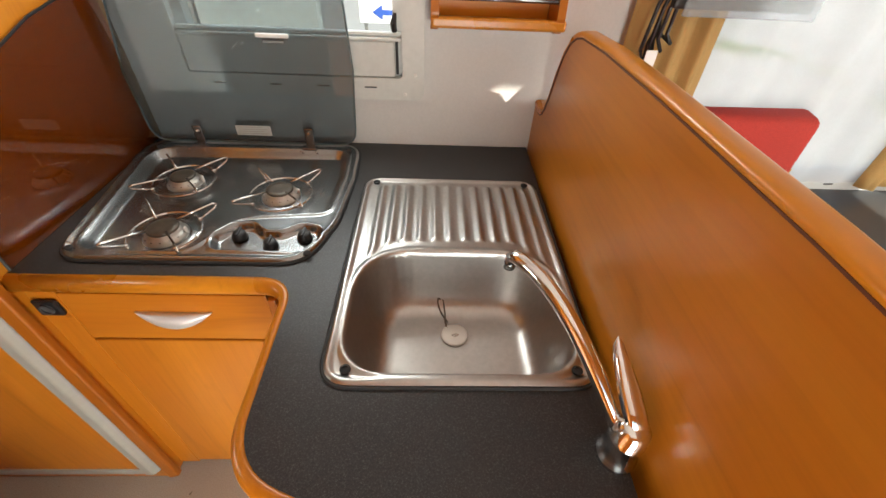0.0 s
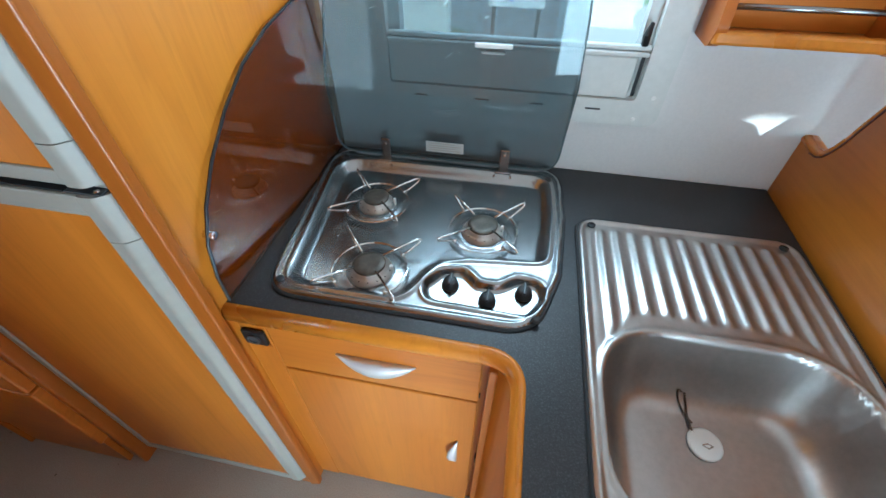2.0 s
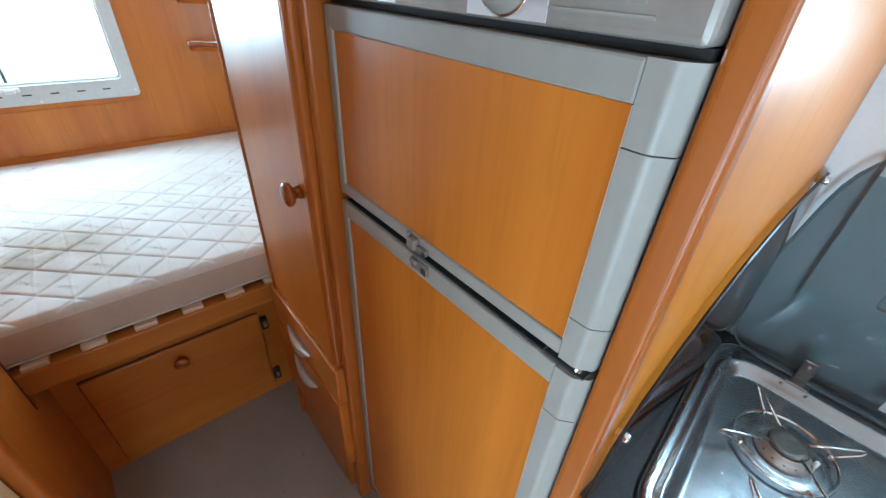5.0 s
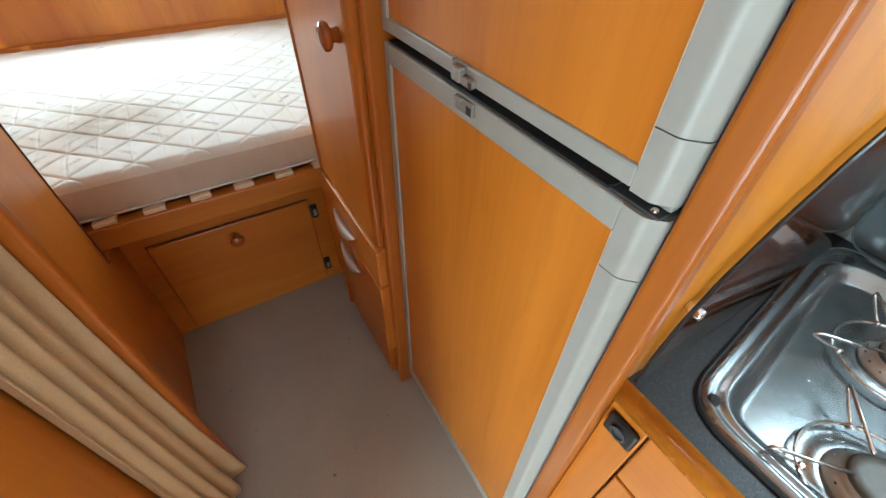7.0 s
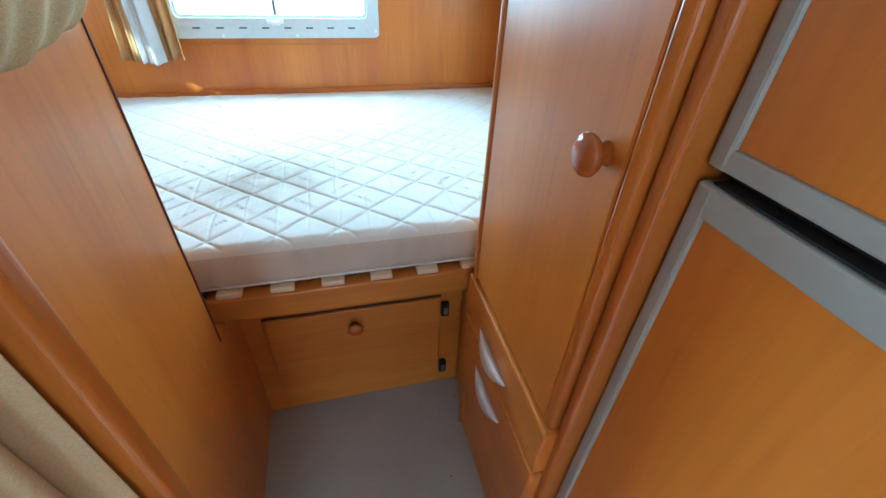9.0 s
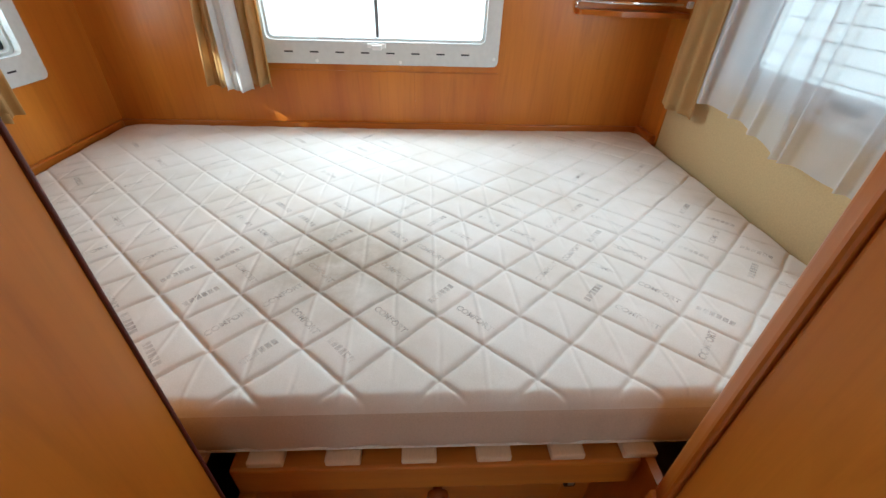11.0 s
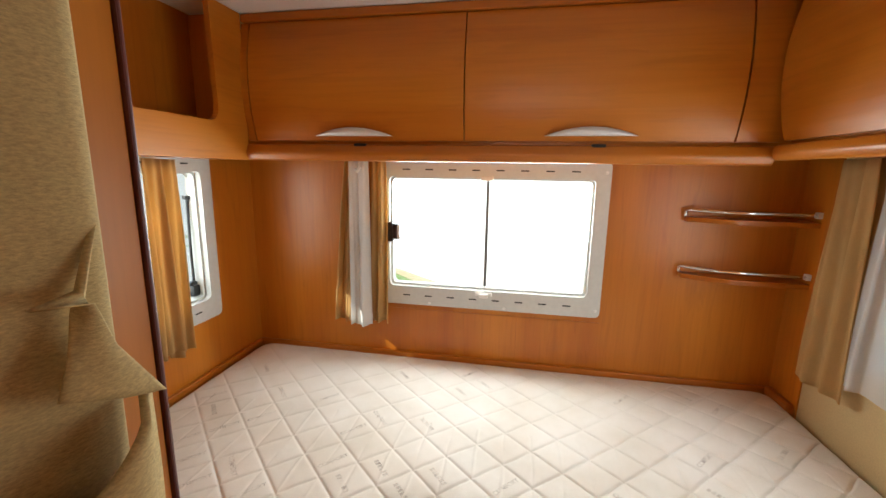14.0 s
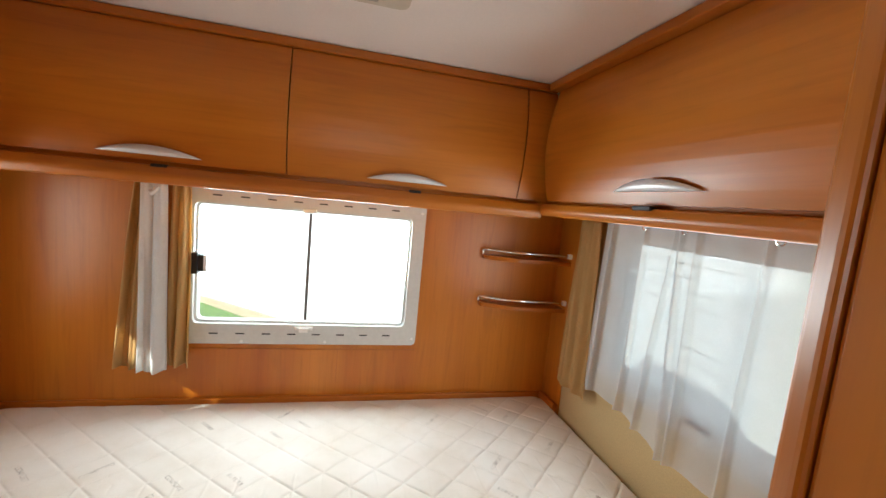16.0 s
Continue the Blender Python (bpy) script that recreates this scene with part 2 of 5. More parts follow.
def make_ticking():
    m, n, l, b = mat("quilted_mattress_ticking", 0.85)
    v = coords(n, l, (1, 1, 1))
    f = noise_tex(n, l, v, 520, 3, 0.7)
    g = noise_tex(n, l, v, 4.5, 5)
    a = ramp(n, l, f, [(0.3, (0.70, 0.66, 0.60)), (0.7, (0.80, 0.765, 0.71))])
    w = ramp(n, l, g, [(0.32, (0.84, 0.80, 0.74)), (0.6, (1, 1, 1))])
    s = n.new("ShaderNodeTexGradient")
    s.gradient_type = "SPHERICAL"
    p = n.new("ShaderNodeMapping")
    p.inputs["Location"].default_value = (1.98 * 3.6, 0.02 * 3.0, -0.72 * 3)
    p.inputs["Scale"].default_value = (3.6, 3.0, 3.0)
    c = n.new("ShaderNodeTexCoord")
    l.new(c.outputs["Object"], p.inputs["Vector"])
    l.new(p.outputs["Vector"], s.inputs["Vector"])
    h = noise_tex(n, l, v, 14, 5, 0.65)
    mu = n.new("ShaderNodeMath")
    mu.operation = "MULTIPLY"
    l.new(s.outputs["Fac"], mu.inputs[0])
    l.new(h, mu.inputs[1])
    stain = ramp(n, l, mu.outputs["Value"], [(0.06, (1, 1, 1)), (0.45, (0.62, 0.57, 0.50))])
    l.new(mixc(n, l, "MULTIPLY", 1.0, mixc(n, l, "MULTIPLY", 0.8, a, w), stain), b.inputs["Base Color"])
    bump(n, l, b, f, 0.25, 0.001)
    return m


TICKING = make_ticking()


def make_ground():
    m, n, l, b = mat("gravel_and_grass", 0.95)
    v = coords(n, l, (1, 1, 1))
    f = noise_tex(n, l, v, 30, 6, 0.7)
    g = noise_tex(n, l, v, 0.5, 4)
    a = ramp(n, l, f, [(0.3, (0.26, 0.255, 0.24)), (0.7, (0.38, 0.37, 0.35))])
    gr = ramp(n, l, f, [(0.3, (0.05, 0.10, 0.02)), (0.7, (0.13, 0.20, 0.05))])
    k = ramp(n, l, g, [(0.60, (0, 0, 0)), (0.70, (1, 1, 1))])
    l.new(mixc(n, l, "MIX", k, a, gr), b.inputs["Base Color"])
    bump(n, l, b, f, 0.6, 0.02)
    return m


GROUND = make_ground()


# ---- mesh helpers ----
def part(name, bm, material, parent=None, label="", smooth=False):
    """Links a bmesh, given in the thing's own space, as one mesh object under a thing or part."""
    me = bpy.data.meshes.new(name)
    bmesh.ops.recalc_face_normals(bm, faces=bm.faces[:])
    if smooth:
        for f in bm.faces:
            f.smooth = True
    bm.to_mesh(me)
    bm.free()
    me.materials.append(material)
    ob = new(name, me)
    if parent:
        ob.parent = parent
    if label:
        tagged(ob, label)
    return ob


def thing(name, label, category, group="", kind=""):
    return tagged(new(name), label, category, group, kind)


def box(x0, x1, y0, y1, z0, z1, bev=0.0, seg=2, bm=None):
    own = bmesh.new()
    r = bmesh.ops.create_cube(own, size=1)
    for v in r["verts"]:
        v.co = Vector(((x0 + x1) / 2 + v.co.x * (x1 - x0), (y0 + y1) / 2 + v.co.y * (y1 - y0), (z0 + z1) / 2 + v.co.z * (z1 - z0)))
    if bev:
        bmesh.ops.bevel(own, geom=own.edges[:], offset=bev, segments=seg, affect="EDGES", profile=0.5)
    return join(bm, own)


def join(bm, own):
    if bm is None:
        return own
    me = bpy.data.meshes.new("tmp")
    own.to_mesh(me)
    own.free()
    bm.from_mesh(me)
    bpy.data.meshes.remove(me)
    return bm


def rounded(pts, radii, seg=6):
    """A closed outline with rounded corners."""
    out = []
    k = len(pts)
    for i in range(k):
        r = radii if isinstance(radii, (int, float)) else radii[i]
        p, a, b = Vector(pts[i]), Vector(pts[i - 1]), Vector(pts[(i + 1) % k])
        if r <= 0:
            out.append(tuple(p))
            continue
        u, w = (a - p).normalized(), (b - p).normalized()
        half = u.angle(w) / 2
        d = min(r / math.tan(half), (a - p).length * 0.49, (b - p).length * 0.49)
        s, e = p + u * d, p + w * d
        for j in range(seg + 1):
            t = j / seg
            out.append(tuple((1 - t) ** 2 * s + 2 * t * (1 - t) * p + t * t * e))
    return out


def prism(outline, axis, a, b, bev=0.0, bm=None, seg=2):
    """Pushes a flat outline from a to b along an axis. The outline lies in the other two axes, in xyz order."""
    own = bmesh.new()

    def at(p, h):
        return {"x": (h, p[0], p[1]), "y": (p[0], h, p[1]), "z": (p[0], p[1], h)}[axis]

    lo = [own.verts.new(at(p, a)) for p in outline]
    hi = [own.verts.new(at(p, b)) for p in outline]
    own.faces.new(lo)
    own.faces.new(hi)
    k = len(outline)
    for i in range(k):
        own.faces.new((lo[i], lo[(i + 1) % k], hi[(i + 1) % k], hi[i]))
    if bev:
        e = [q for q in own.edges if len([f for f in q.link_faces if len(f.verts) > 4]) == 1 or (k == 4)]
        bmesh.ops.bevel(own, geom=e, offset=bev, segments=seg, affect="EDGES", profile=0.5)
    return join(bm, own)


def tube(path, r, seg=8, closed=False, bm=None):
    own = bmesh.new()
    pts = [Vector(p) for p in path]
    k = len(pts)
    rings = []
    n0 = None
    for i, p in enumerate(pts):
        if closed:
            t = pts[(i + 1) % k] - pts[i - 1]
        else:
            t = pts[min(i + 1, k - 1)] - pts[max(i - 1, 0)]
        t.normalize()
        if n0 is None:
            n0 = t.orthogonal().normalized()
        else:
            n0 = (n0 - t * n0.dot(t)).normalized()
        b = t.cross(n0)
        rr = r[i] if isinstance(r, (list, tuple)) else r
        rings.append([own.verts.new(p + n0 * math.cos(2 * math.pi * j / seg) * rr + b * math.sin(2 * math.pi * j / seg) * rr) for j in range(seg)])
    for i in range(k if closed else k - 1):
        a, c = rings[i], rings[(i + 1) % k]
        for j in range(seg):
            own.faces.new((a[j], a[(j + 1) % seg], c[(j + 1) % seg], c[j]))
    if not closed:
        own.faces.new(rings[0])
        own.faces.new(rings[-1])
    return join(bm, own)


def lathe(profile, centre, axis="z", seg=24, bm=None):
    """Turns a profile of (radius, height) round an axis through centre."""
    own = bmesh.new()
    rings = []
    for r, h in profile:
        ring = []
        for j in range(seg):
            a = 2 * math.pi * j / seg
            c, s = math.cos(a) * max(r, 1e-5), math.sin(a) * max(r, 1e-5)
            p = {"z": (c, s, h), "y": (c, h, s), "x": (h, c, s)}[axis]
            ring.append(own.verts.new(Vector(centre) + Vector(p)))
        rings.append(ring)
    for a, b in zip(rings, rings[1:]):
        for j in range(seg):
            own.faces.new((a[j], a[(j + 1) % seg], b[(j + 1) % seg], b[j]))
    own.faces.new(rings[0])
    own.faces.new(rings[-1])
    return join(bm, own)


def holed(outer, holes, axis, a, b, bm=None):
    """A flat slab with rectangular holes through it. outer and holes are (u0, u1, v0, v1)."""
    us = sorted({outer[0], outer[1], *[h[0] for h in holes], *[h[1] for h in holes]})
    vs = sorted({outer[2], outer[3], *[h[2] for h in holes], *[h[3] for h in holes]})
    own = bmesh.new()
    cache = {}

    def vert(u, v, h):
        key = (u, v, h)
        if key not in cache:
            cache[key] = own.verts.new({"x": (h, u, v), "y": (u, h, v), "z": (u, v, h)}[axis])
        return cache[key]

    solid = {}
    for i in range(len(us) - 1):
        for j in range(len(vs) - 1):
            cu, cv = (us[i] + us[i + 1]) / 2, (vs[j] + vs[j + 1]) / 2
            solid[i, j] = not any(h[0] < cu < h[1] and h[2] < cv < h[3] for h in holes)
    for (i, j), ok in solid.items():
        if not ok:
            continue
        q = [(us[i], vs[j]), (us[i + 1], vs[j]), (us[i + 1], vs[j + 1]), (us[i], vs[j + 1])]
        for h in (a, b):
            own.faces.new([vert(*p, h) for p in q])
        for (di, dj), (p0, p1) in (((0, -1), (0, 1)), ((1, 0), (1, 2)), ((0, 1), (2, 3)), ((-1, 0), (3, 0))):
            if not solid.get((i + di, j + dj), False):
                own.faces.new((vert(*q[p0], a), vert(*q[p1], a), vert(*q[p1], b), vert(*q[p0], b)))
    return join(bm, own)


def ring_slab(outer, inner, axis, a, b, bm=None):
    """A frame between two closed outlines with the same number of points."""
    own = bmesh.new()

    def at(p, h):
        return {"x": (h, p[0], p[1]), "y": (p[0], h, p[1]), "z": (p[0], p[1], h)}[axis]

    k = len(outer)
    v = [[own.verts.new(at(p, h)) for p in o] for o in (outer, inner) for h in (a, b)]
    for i in range(k):
        j = (i + 1) % k
        for s, t in ((v[0], v[1]), (v[2], v[3]), (v[0], v[2]), (v[1], v[3])):
            own.faces.new((s[i], s[j], t[j], t[i]))
    return join(bm, own)


def pierced(outer, holes, z0, z1):
    """A flat slab of any outline with holes of any outline through it."""
    bm = bmesh.new()
    tops = []
    for z in (z0, z1):
        edges = []
        for loop in [outer] + holes:
            vs = [bm.verts.new((x, y, z)) for x, y in loop]
            edges += [bm.edges.new((vs[i - 1], vs[i])) for i in range(len(vs))]
            tops.append(vs)
        bmesh.ops.triangle_fill(bm, edges=edges, use_beauty=True)
    k = len(holes) + 1
    for lo, hi in zip(tops[:k], tops[k:]):
        for i in range(len(lo)):
            bm.faces.new((lo[i - 1], lo[i], hi[i], hi[i - 1]))
    return bm


def rrect(u0, u1, v0, v1, r, seg=5):
    return rounded([(u0, v0), (u1, v0), (u1, v1), (u0, v1)], r, seg)


def edge_distance(px, py, outline):
    """Signed distance to a closed outline (inside positive) and the nearest point on it."""
    o = np.array(outline, float)
    best = np.full(px.shape, 1e9)
    nx, ny = np.zeros(px.shape), np.zeros(px.shape)
    inside = np.zeros(px.shape, bool)
    for i in range(len(o)):
        (ax, ay), (bx, by) = o[i - 1], o[i]
        dx, dy = bx - ax, by - ay
        q = dx * dx + dy * dy + 1e-15
        t = np.clip(((px - ax) * dx + (py - ay) * dy) / q, 0, 1)
        cx, cy = ax + t * dx, ay + t * dy
        d = np.hypot(px - cx, py - cy)
        k = d < best
        best[k], nx[k], ny[k] = d[k], cx[k], cy[k]
        cross = ((ay > py) != (by > py)) & (px < (bx - ax) * (py - ay) / (by - ay + 1e-15) + ax)
        inside ^= cross
    return np.where(inside, best, -best), nx, ny


def relief(outline, step, height):
    """A sheet inside an outline with z = height(x, y, distance to the edge)."""
    o = np.array(outline, float)
    xs = np.arange(o[:, 0].min() - step, o[:, 0].max() + 2 * step, step)
    ys = np.arange(o[:, 1].min() - step, o[:, 1].max() + 2 * step, step)
    gx, gy = np.meshgrid(xs, ys, indexing="ij")
    d, nx, ny = edge_distance(gx, gy, outline)
    out = d < 0
    z = height(gx, gy, np.maximum(d, 0))
    gx, gy = np.where(out, nx, gx), np.where(out, ny, gy)
    bm = bmesh.new()
    verts = {}
    for i in range(len(xs) - 1):
        for j in range(len(ys) - 1):
            q = [(i, j), (i + 1, j), (i + 1, j + 1), (i, j + 1)]
            if sum(d[k] > 0 for k in q) < 1:
                continue
            f = []
            for k in q:
                if k not in verts:
                    verts[k] = bm.verts.new((gx[k], gy[k], z[k]))
                f.append(verts[k])
            bm.faces.new(f)
    bmesh.ops.remove_doubles(bm, verts=bm.verts[:], dist=1e-5)
    return bm


def smooth01(t):
    t = np.clip(t, 0, 1)
    return t * t * (3 - 2 * t)


def sheet(fn, nu, nv, thick=0.0, bm=None):
    """A cloth: fn(u, v) gives the place, u and v from 0 to 1."""
    own = bmesh.new()
    g = [[own.verts.new(fn(i / nu, j / nv)) for j in range(nv + 1)] for i in range(nu + 1)]
    for i in range(nu):
        for j in range(nv):
            own.faces.new((g[i][j], g[i + 1][j], g[i + 1][j + 1], g[i][j + 1]))
    if thick:
        bmesh.ops.recalc_face_normals(own, faces=own.faces[:])
        bmesh.ops.solidify(own, geom=own.faces[:], thickness=thick)
    return join(bm, own)


# ---- the shell ----
Y_KIT, Y_BED, Y_LEFT, X_REAR, X_FRONT, Z_TOP = 1.19, 1.08, -0.985, -2.907, 2.3, 2.0
WIN_KIT = (-0.35, 0.198, 1.06, 1.52)
WIN_DIN = (0.98, 2.0, 0.80, 1.50)
WIN_BED = (-2.465, -1.72, 1.045, 1.49)
WIN_REAR = (-0.371, 0.411, 1.030, 1.479)
WIN_LEFT = (-2.603, -2.22, 1.018, 1.487)
WIN_DOOR = (0.15, 0.88, 0.10, 1.40)
FRONT_FILL = (-0.80, 0.50, 0.85, 1.65)

tagged(part("floor", box(X_REAR, X_FRONT, Y_LEFT, Y_KIT, -0.04, 0), FLOOR), "grey-beige speckled vinyl floor with small dark scuffs", "floor", kind="structure")
# Unseen roof hole, added so that a sun patch falls on the kitchen wall.
SKY_HOLE = (1.215, 1.375, 0.12, 0.24)
tagged(part("ceiling", holed((X_REAR, X_FRONT, Y_LEFT, Y_KIT), [SKY_HOLE, (-2.225, -1.85, -0.135, 0.185)], "z", Z_TOP, Z_TOP + 0.035), CEIL),
       "smooth cream white ceiling panel", "ceiling", kind="structure")
tagged(part("wall_kitchen", holed((-1.58, X_FRONT, -0.04, Z_TOP + 0.035), [WIN_KIT, WIN_DIN], "y", Y_KIT, Y_KIT + 0.035), WALL_WHITE),
       "white foil side wall behind the kitchen", "wall", kind="structure")
tagged(part("wall_bedside", holed((X_REAR, -1.58, -0.04, Z_TOP + 0.035), [WIN_BED], "y", Y_BED, Y_BED + 0.040), BEIGE_WALL),
       "beige fabric-lined side wall beside the bed", "wall", kind="structure")
tagged(part("wall_return", box(-1.58, -1.545, Y_BED + 0.040, Y_KIT - 0.001, -0.04, Z_TOP + 0.035), BEIGE_WALL), "short return of the side wall behind the wardrobe", "wall", kind="structure")
tagged(part("wall_left", holed((X_REAR, X_FRONT, -0.04, Z_TOP + 0.035), [WIN_LEFT, WIN_DOOR], "y", Y_LEFT - 0.035, Y_LEFT), WOOD_Z),
       "cherry laminate side wall", "wall", kind="structure")
tagged(part("wall_rear", holed((Y_LEFT - 0.035, Y_KIT + 0.035, -0.04, Z_TOP + 0.035), [WIN_REAR], "x", X_REAR - 0.035, X_REAR), WOOD_Z),
       "cherry laminate rear wall behind the bed", "wall", kind="structure")
tagged(part("wall_front", holed((Y_LEFT - 0.035, Y_KIT + 0.035, -0.04, Z_TOP + 0.035), [FRONT_FILL], "x", X_FRONT, X_FRONT + 0.035), WALL_WHITE),
       "plain white front wall with a wide opening", "wall", kind="structure")
tagged(part("wall_strip", box(X_REAR + 0.001, -2.755, Y_BED - 0.006, Y_BED - 0.001, 0.7, 1.56), WOOD_Z),
            "narrow cherry laminate strip in the corner", "wall", kind="structure")

# trim round the mattress, along the walls
bm = box(X_REAR, X_REAR + 0.016, Y_LEFT, Y_BED - 0.006, 0.715, 0.742, 0.005)
box(X_REAR + 0.017, -1.52, Y_LEFT, Y_LEFT + 0.016, 0.715, 0.742, 0.005, bm=bm)
box(X_REAR + 0.017, -2.76, Y_BED - 0.03, Y_BED - 0.007, 0.715, 0.75, 0.006, bm=bm)
tagged(part("trim", bm, EDGE_Y), "reddish cherry trim strip above the mattress edge", "trim", kind="structure")
bm = box(X_REAR + 0.0005, X_REAR + 0.0028, -0.40, 0.465, 0.930, 0.9325)
box(X_REAR + 0.0005, X_REAR + 0.0024, 0.150, 0.1515, 0.745, 0.930, bm=bm)
tagged(part("trim", bm, EDGE_Y), "fine panel joints in the rear wall", "trim", kind="structure")


# ---- windows ----
def slots(bm, u0, u1, count, v, axis, h0, h1):
    for i in range(count):
        c = u0 + (u1 - u0) * (i + 0.5) / count
        o = (c - 0.015, c + 0.015, v - 0.0025, v + 0.0025)
        if axis == "y":
            box(o[0], o[1], min(h0, h1), max(h0, h1), o[2], o[3], bm=bm)
        else:
            box(min(h0, h1), max(h0, h1), o[0], o[1], o[2], o[3], bm=bm)
    return bm


def van_window(name, hole, axis, face, inward, rim, bottom, label, slot_count):
    """A plastic caravan window: inner frame with slots, pane set outside, inner lip."""
    w = thing(name, label, "window", kind="structure")
    u0, u1, v0, v1 = hole
    o = rrect(u0 - rim, u1 + rim, v0 - bottom, v1 + rim + 0.012, 0.022)
    i = rrect(u0 + 0.004, u1 - 0.004, v0 + 0.004, v1 - 0.004, 0.022)
    f0, f1 = face + inward * 0.002, face + inward * 0.022
    fr = part("window_frame", ring_slab(o, i, axis, f0, f1), WINFRAME, w)
    o2 = rrect(u0 - 0.001, u1 + 0.001, v0 - 0.001, v1 + 0.001, 0.02)
    i2 = rrect(u0 + 0.012, u1 - 0.012, v0 + 0.012, v1 - 0.012, 0.02)
    part("inner_lip", ring_slab(o2, i2, axis, face - inward * 0.034, face + inward * 0.001), WINFRAME, w)
    o3 = rrect(u0 - 0.012, u1 + 0.012, v0 - 0.012, v1 + 0.012, 0.03)
    pane = part("pane", prism(o3, axis, face - inward * 0.046, face - inward * 0.041), PANE, w)
    pane.visible_shadow = False
    ub, lo = (u1 - u0), v0 - bottom * 0.45
    s = slots(None or bmesh.new(), u0 + 0.03, u1 - 0.03, slot_count, lo, axis, f1, f1 + inward * 0.0012)
    slots(s, u0 + 0.03, u1 - 0.03, slot_count, v1 + rim * 0.5, axis, f1, f1 + inward * 0.0012)
    part("slot", s, BLACK, fr, "dark ventilation slots")
    return w


win_rear = van_window("window_1", WIN_REAR, "x", X_REAR, 1, 0.047, 0.072, "pale grey caravan window over the bed with a dark centre bar", 8)
bm = box(X_REAR - 0.0300, X_REAR - 0.0220, 0.012, 0.024, 1.026, 1.482, 0.002)
part("centre_bar", bm, plain("bronze_bar", (0.16, 0.15, 0.145), 0.4, 0.6), win_rear)
bm = box(X_REAR + 0.0020, X_REAR + 0.0280, -0.016, 0.051, 1.014, 1.029, 0.003)
box(X_REAR + 0.0080, X_REAR + 0.0340, 0.0, 0.036, 1.008, 1.024, 0.003, bm=bm)
box(X_REAR + 0.0020, X_REAR + 0.0260, -0.006, 0.041, 1.464, 1.480, 0.003, bm=bm)
part("blind_catch", bm, WHITE_PL, win_rear)
bm = box(X_REAR + 0.0010, X_REAR + 0.0350, -0.376, -0.322, 1.228, 1.288, 0.004)
box(X_REAR + 0.0100, X_REAR + 0.0450, -0.368, -0.348, 1.220, 1.296, 0.003, bm=bm)
latch = part("latch", bm, BLACK, win_rear)
part("latch_plate", box(X_REAR + 0.0360, X_REAR + 0.0405, -0.330, -0.320, 1.232, 1.285, 0.001), SILVER, latch)
bm = bmesh.new()
for yy, zz in ((-0.40, 1.51), (0.442, 1.50), (0.442, 0.985), (0.1, 0.968), (-0.2, 0.968)):
    lathe([(0.006, 0), (0.006, 0.001), (0.001, 0.002)], (X_REAR + 0.022, yy, zz), "x", 10, bm)
part("screw_cap", bm, WHITE_PL, win_rear)

win_left = van_window("window_2", WIN_LEFT, "y", Y_LEFT, 1, 0.045, 0.07, "narrow pale grey side window with black stays", 4)
bm = tube([(-2.582, -1.016, 1.06), (-2.578, -1.012, 1.20), (-2.586, -1.014, 1.40)], 0.005, 8)
box(-2.594, -2.562, -1.024, -1.000, 1.035, 1.075, 0.004, bm=bm)
box(-2.592, -2.570, -1.020, -1.004, 1.385, 1.40, 0.003, bm=bm)
box(-2.580, -2.548, -1.018, -0.998, 1.078, 1.092, 0.003, bm=bm)
part("stay", bm, BLACK, win_left, "black window stay with lever")
win_bed = van_window("window_3", WIN_BED, "y", Y_BED, -1, 0.045, 0.05, "pale grey window behind a white net curtain", 6)
bm = box(-2.12, -2.05, 1.050, 1.056, 1.035, 1.055, 0.002)
part("latch", bm, BLACK, win_bed)

win_kit = thing("window_4", "white kitchen window with a lowered cassette blind below", "window", kind="structure")
o = rrect(-0.445, 0.255, 1.003, 1.60, 0.03)
i = rrect(-0.350, 0.198, 1.060, 1.52, 0.012)
fr = part("window_frame", ring_slab(o, i, "y", Y_KIT - 0.022, Y_KIT - 0.002), WINFRAME, win_kit)
bm = box(-0.349, 0.180, Y_KIT - 0.016, Y_KIT - 0.004, 1.061, 1.148, 0.004)
part("blind_cassette", bm, WINFRAME, win_kit)
bm = box(-0.349, 0.197, Y_KIT - 0.024, Y_KIT - 0.003, 1.149, 1.158, 0.003)
box(-0.349, 0.197, Y_KIT - 0.019, Y_KIT - 0.003, 1.160, 1.169, 0.003, bm=bm)
part("blind_rail", bm, WINFRAME, win_kit)
bm = box(-0.155, -0.075, Y_KIT - 0.034, Y_KIT - 0.024, 1.150, 1.160, 0.003)
box(-0.140, -0.09, Y_KIT - 0.032, Y_KIT - 0.024, 1.138, 1.143, 0.002, bm=bm)
part("blind_catch", bm, WHITE_PL, win_kit)
bm = bmesh.new()
for c in (-0.277, -0.133, -0.01, 0.114):
    box(c - 0.016, c + 0.016, Y_KIT - 0.0236, Y_KIT - 0.0222, 1.035, 1.0385, bm=bm)
part("slot", bm, BLACK, fr, "dark ventilation slots")
part("blind_slit", box(0.1825, 0.1895, Y_KIT - 0.0236, Y_KIT - 0.0222, 1.072, 1.150), RUBBER, fr)
bm = tube([(0.181, Y_KIT - 0.02, 1.172), (0.179, Y_KIT - 0.024, 1.19), (0.184, Y_KIT - 0.018, 1.212)], [0.007, 0.008, 0.004], 8)
part("stay", bm, BLACK, win_kit)
bm = ring_slab(rrect(-0.35, 0.198, 1.06, 1.52, 0.02), rrect(-0.325, 0.176, 1.085, 1.50, 0.03), "y", Y_KIT + 0.001, Y_KIT + 0.034)
part("inner_lip", bm, WINFRAME, win_kit)
pane = part("pane", box(-0.36, 0.208, Y_KIT + 0.038, Y_KIT + 0.042, 1.05, 1.53), PANE, win_kit)
pane.visible_shadow = False
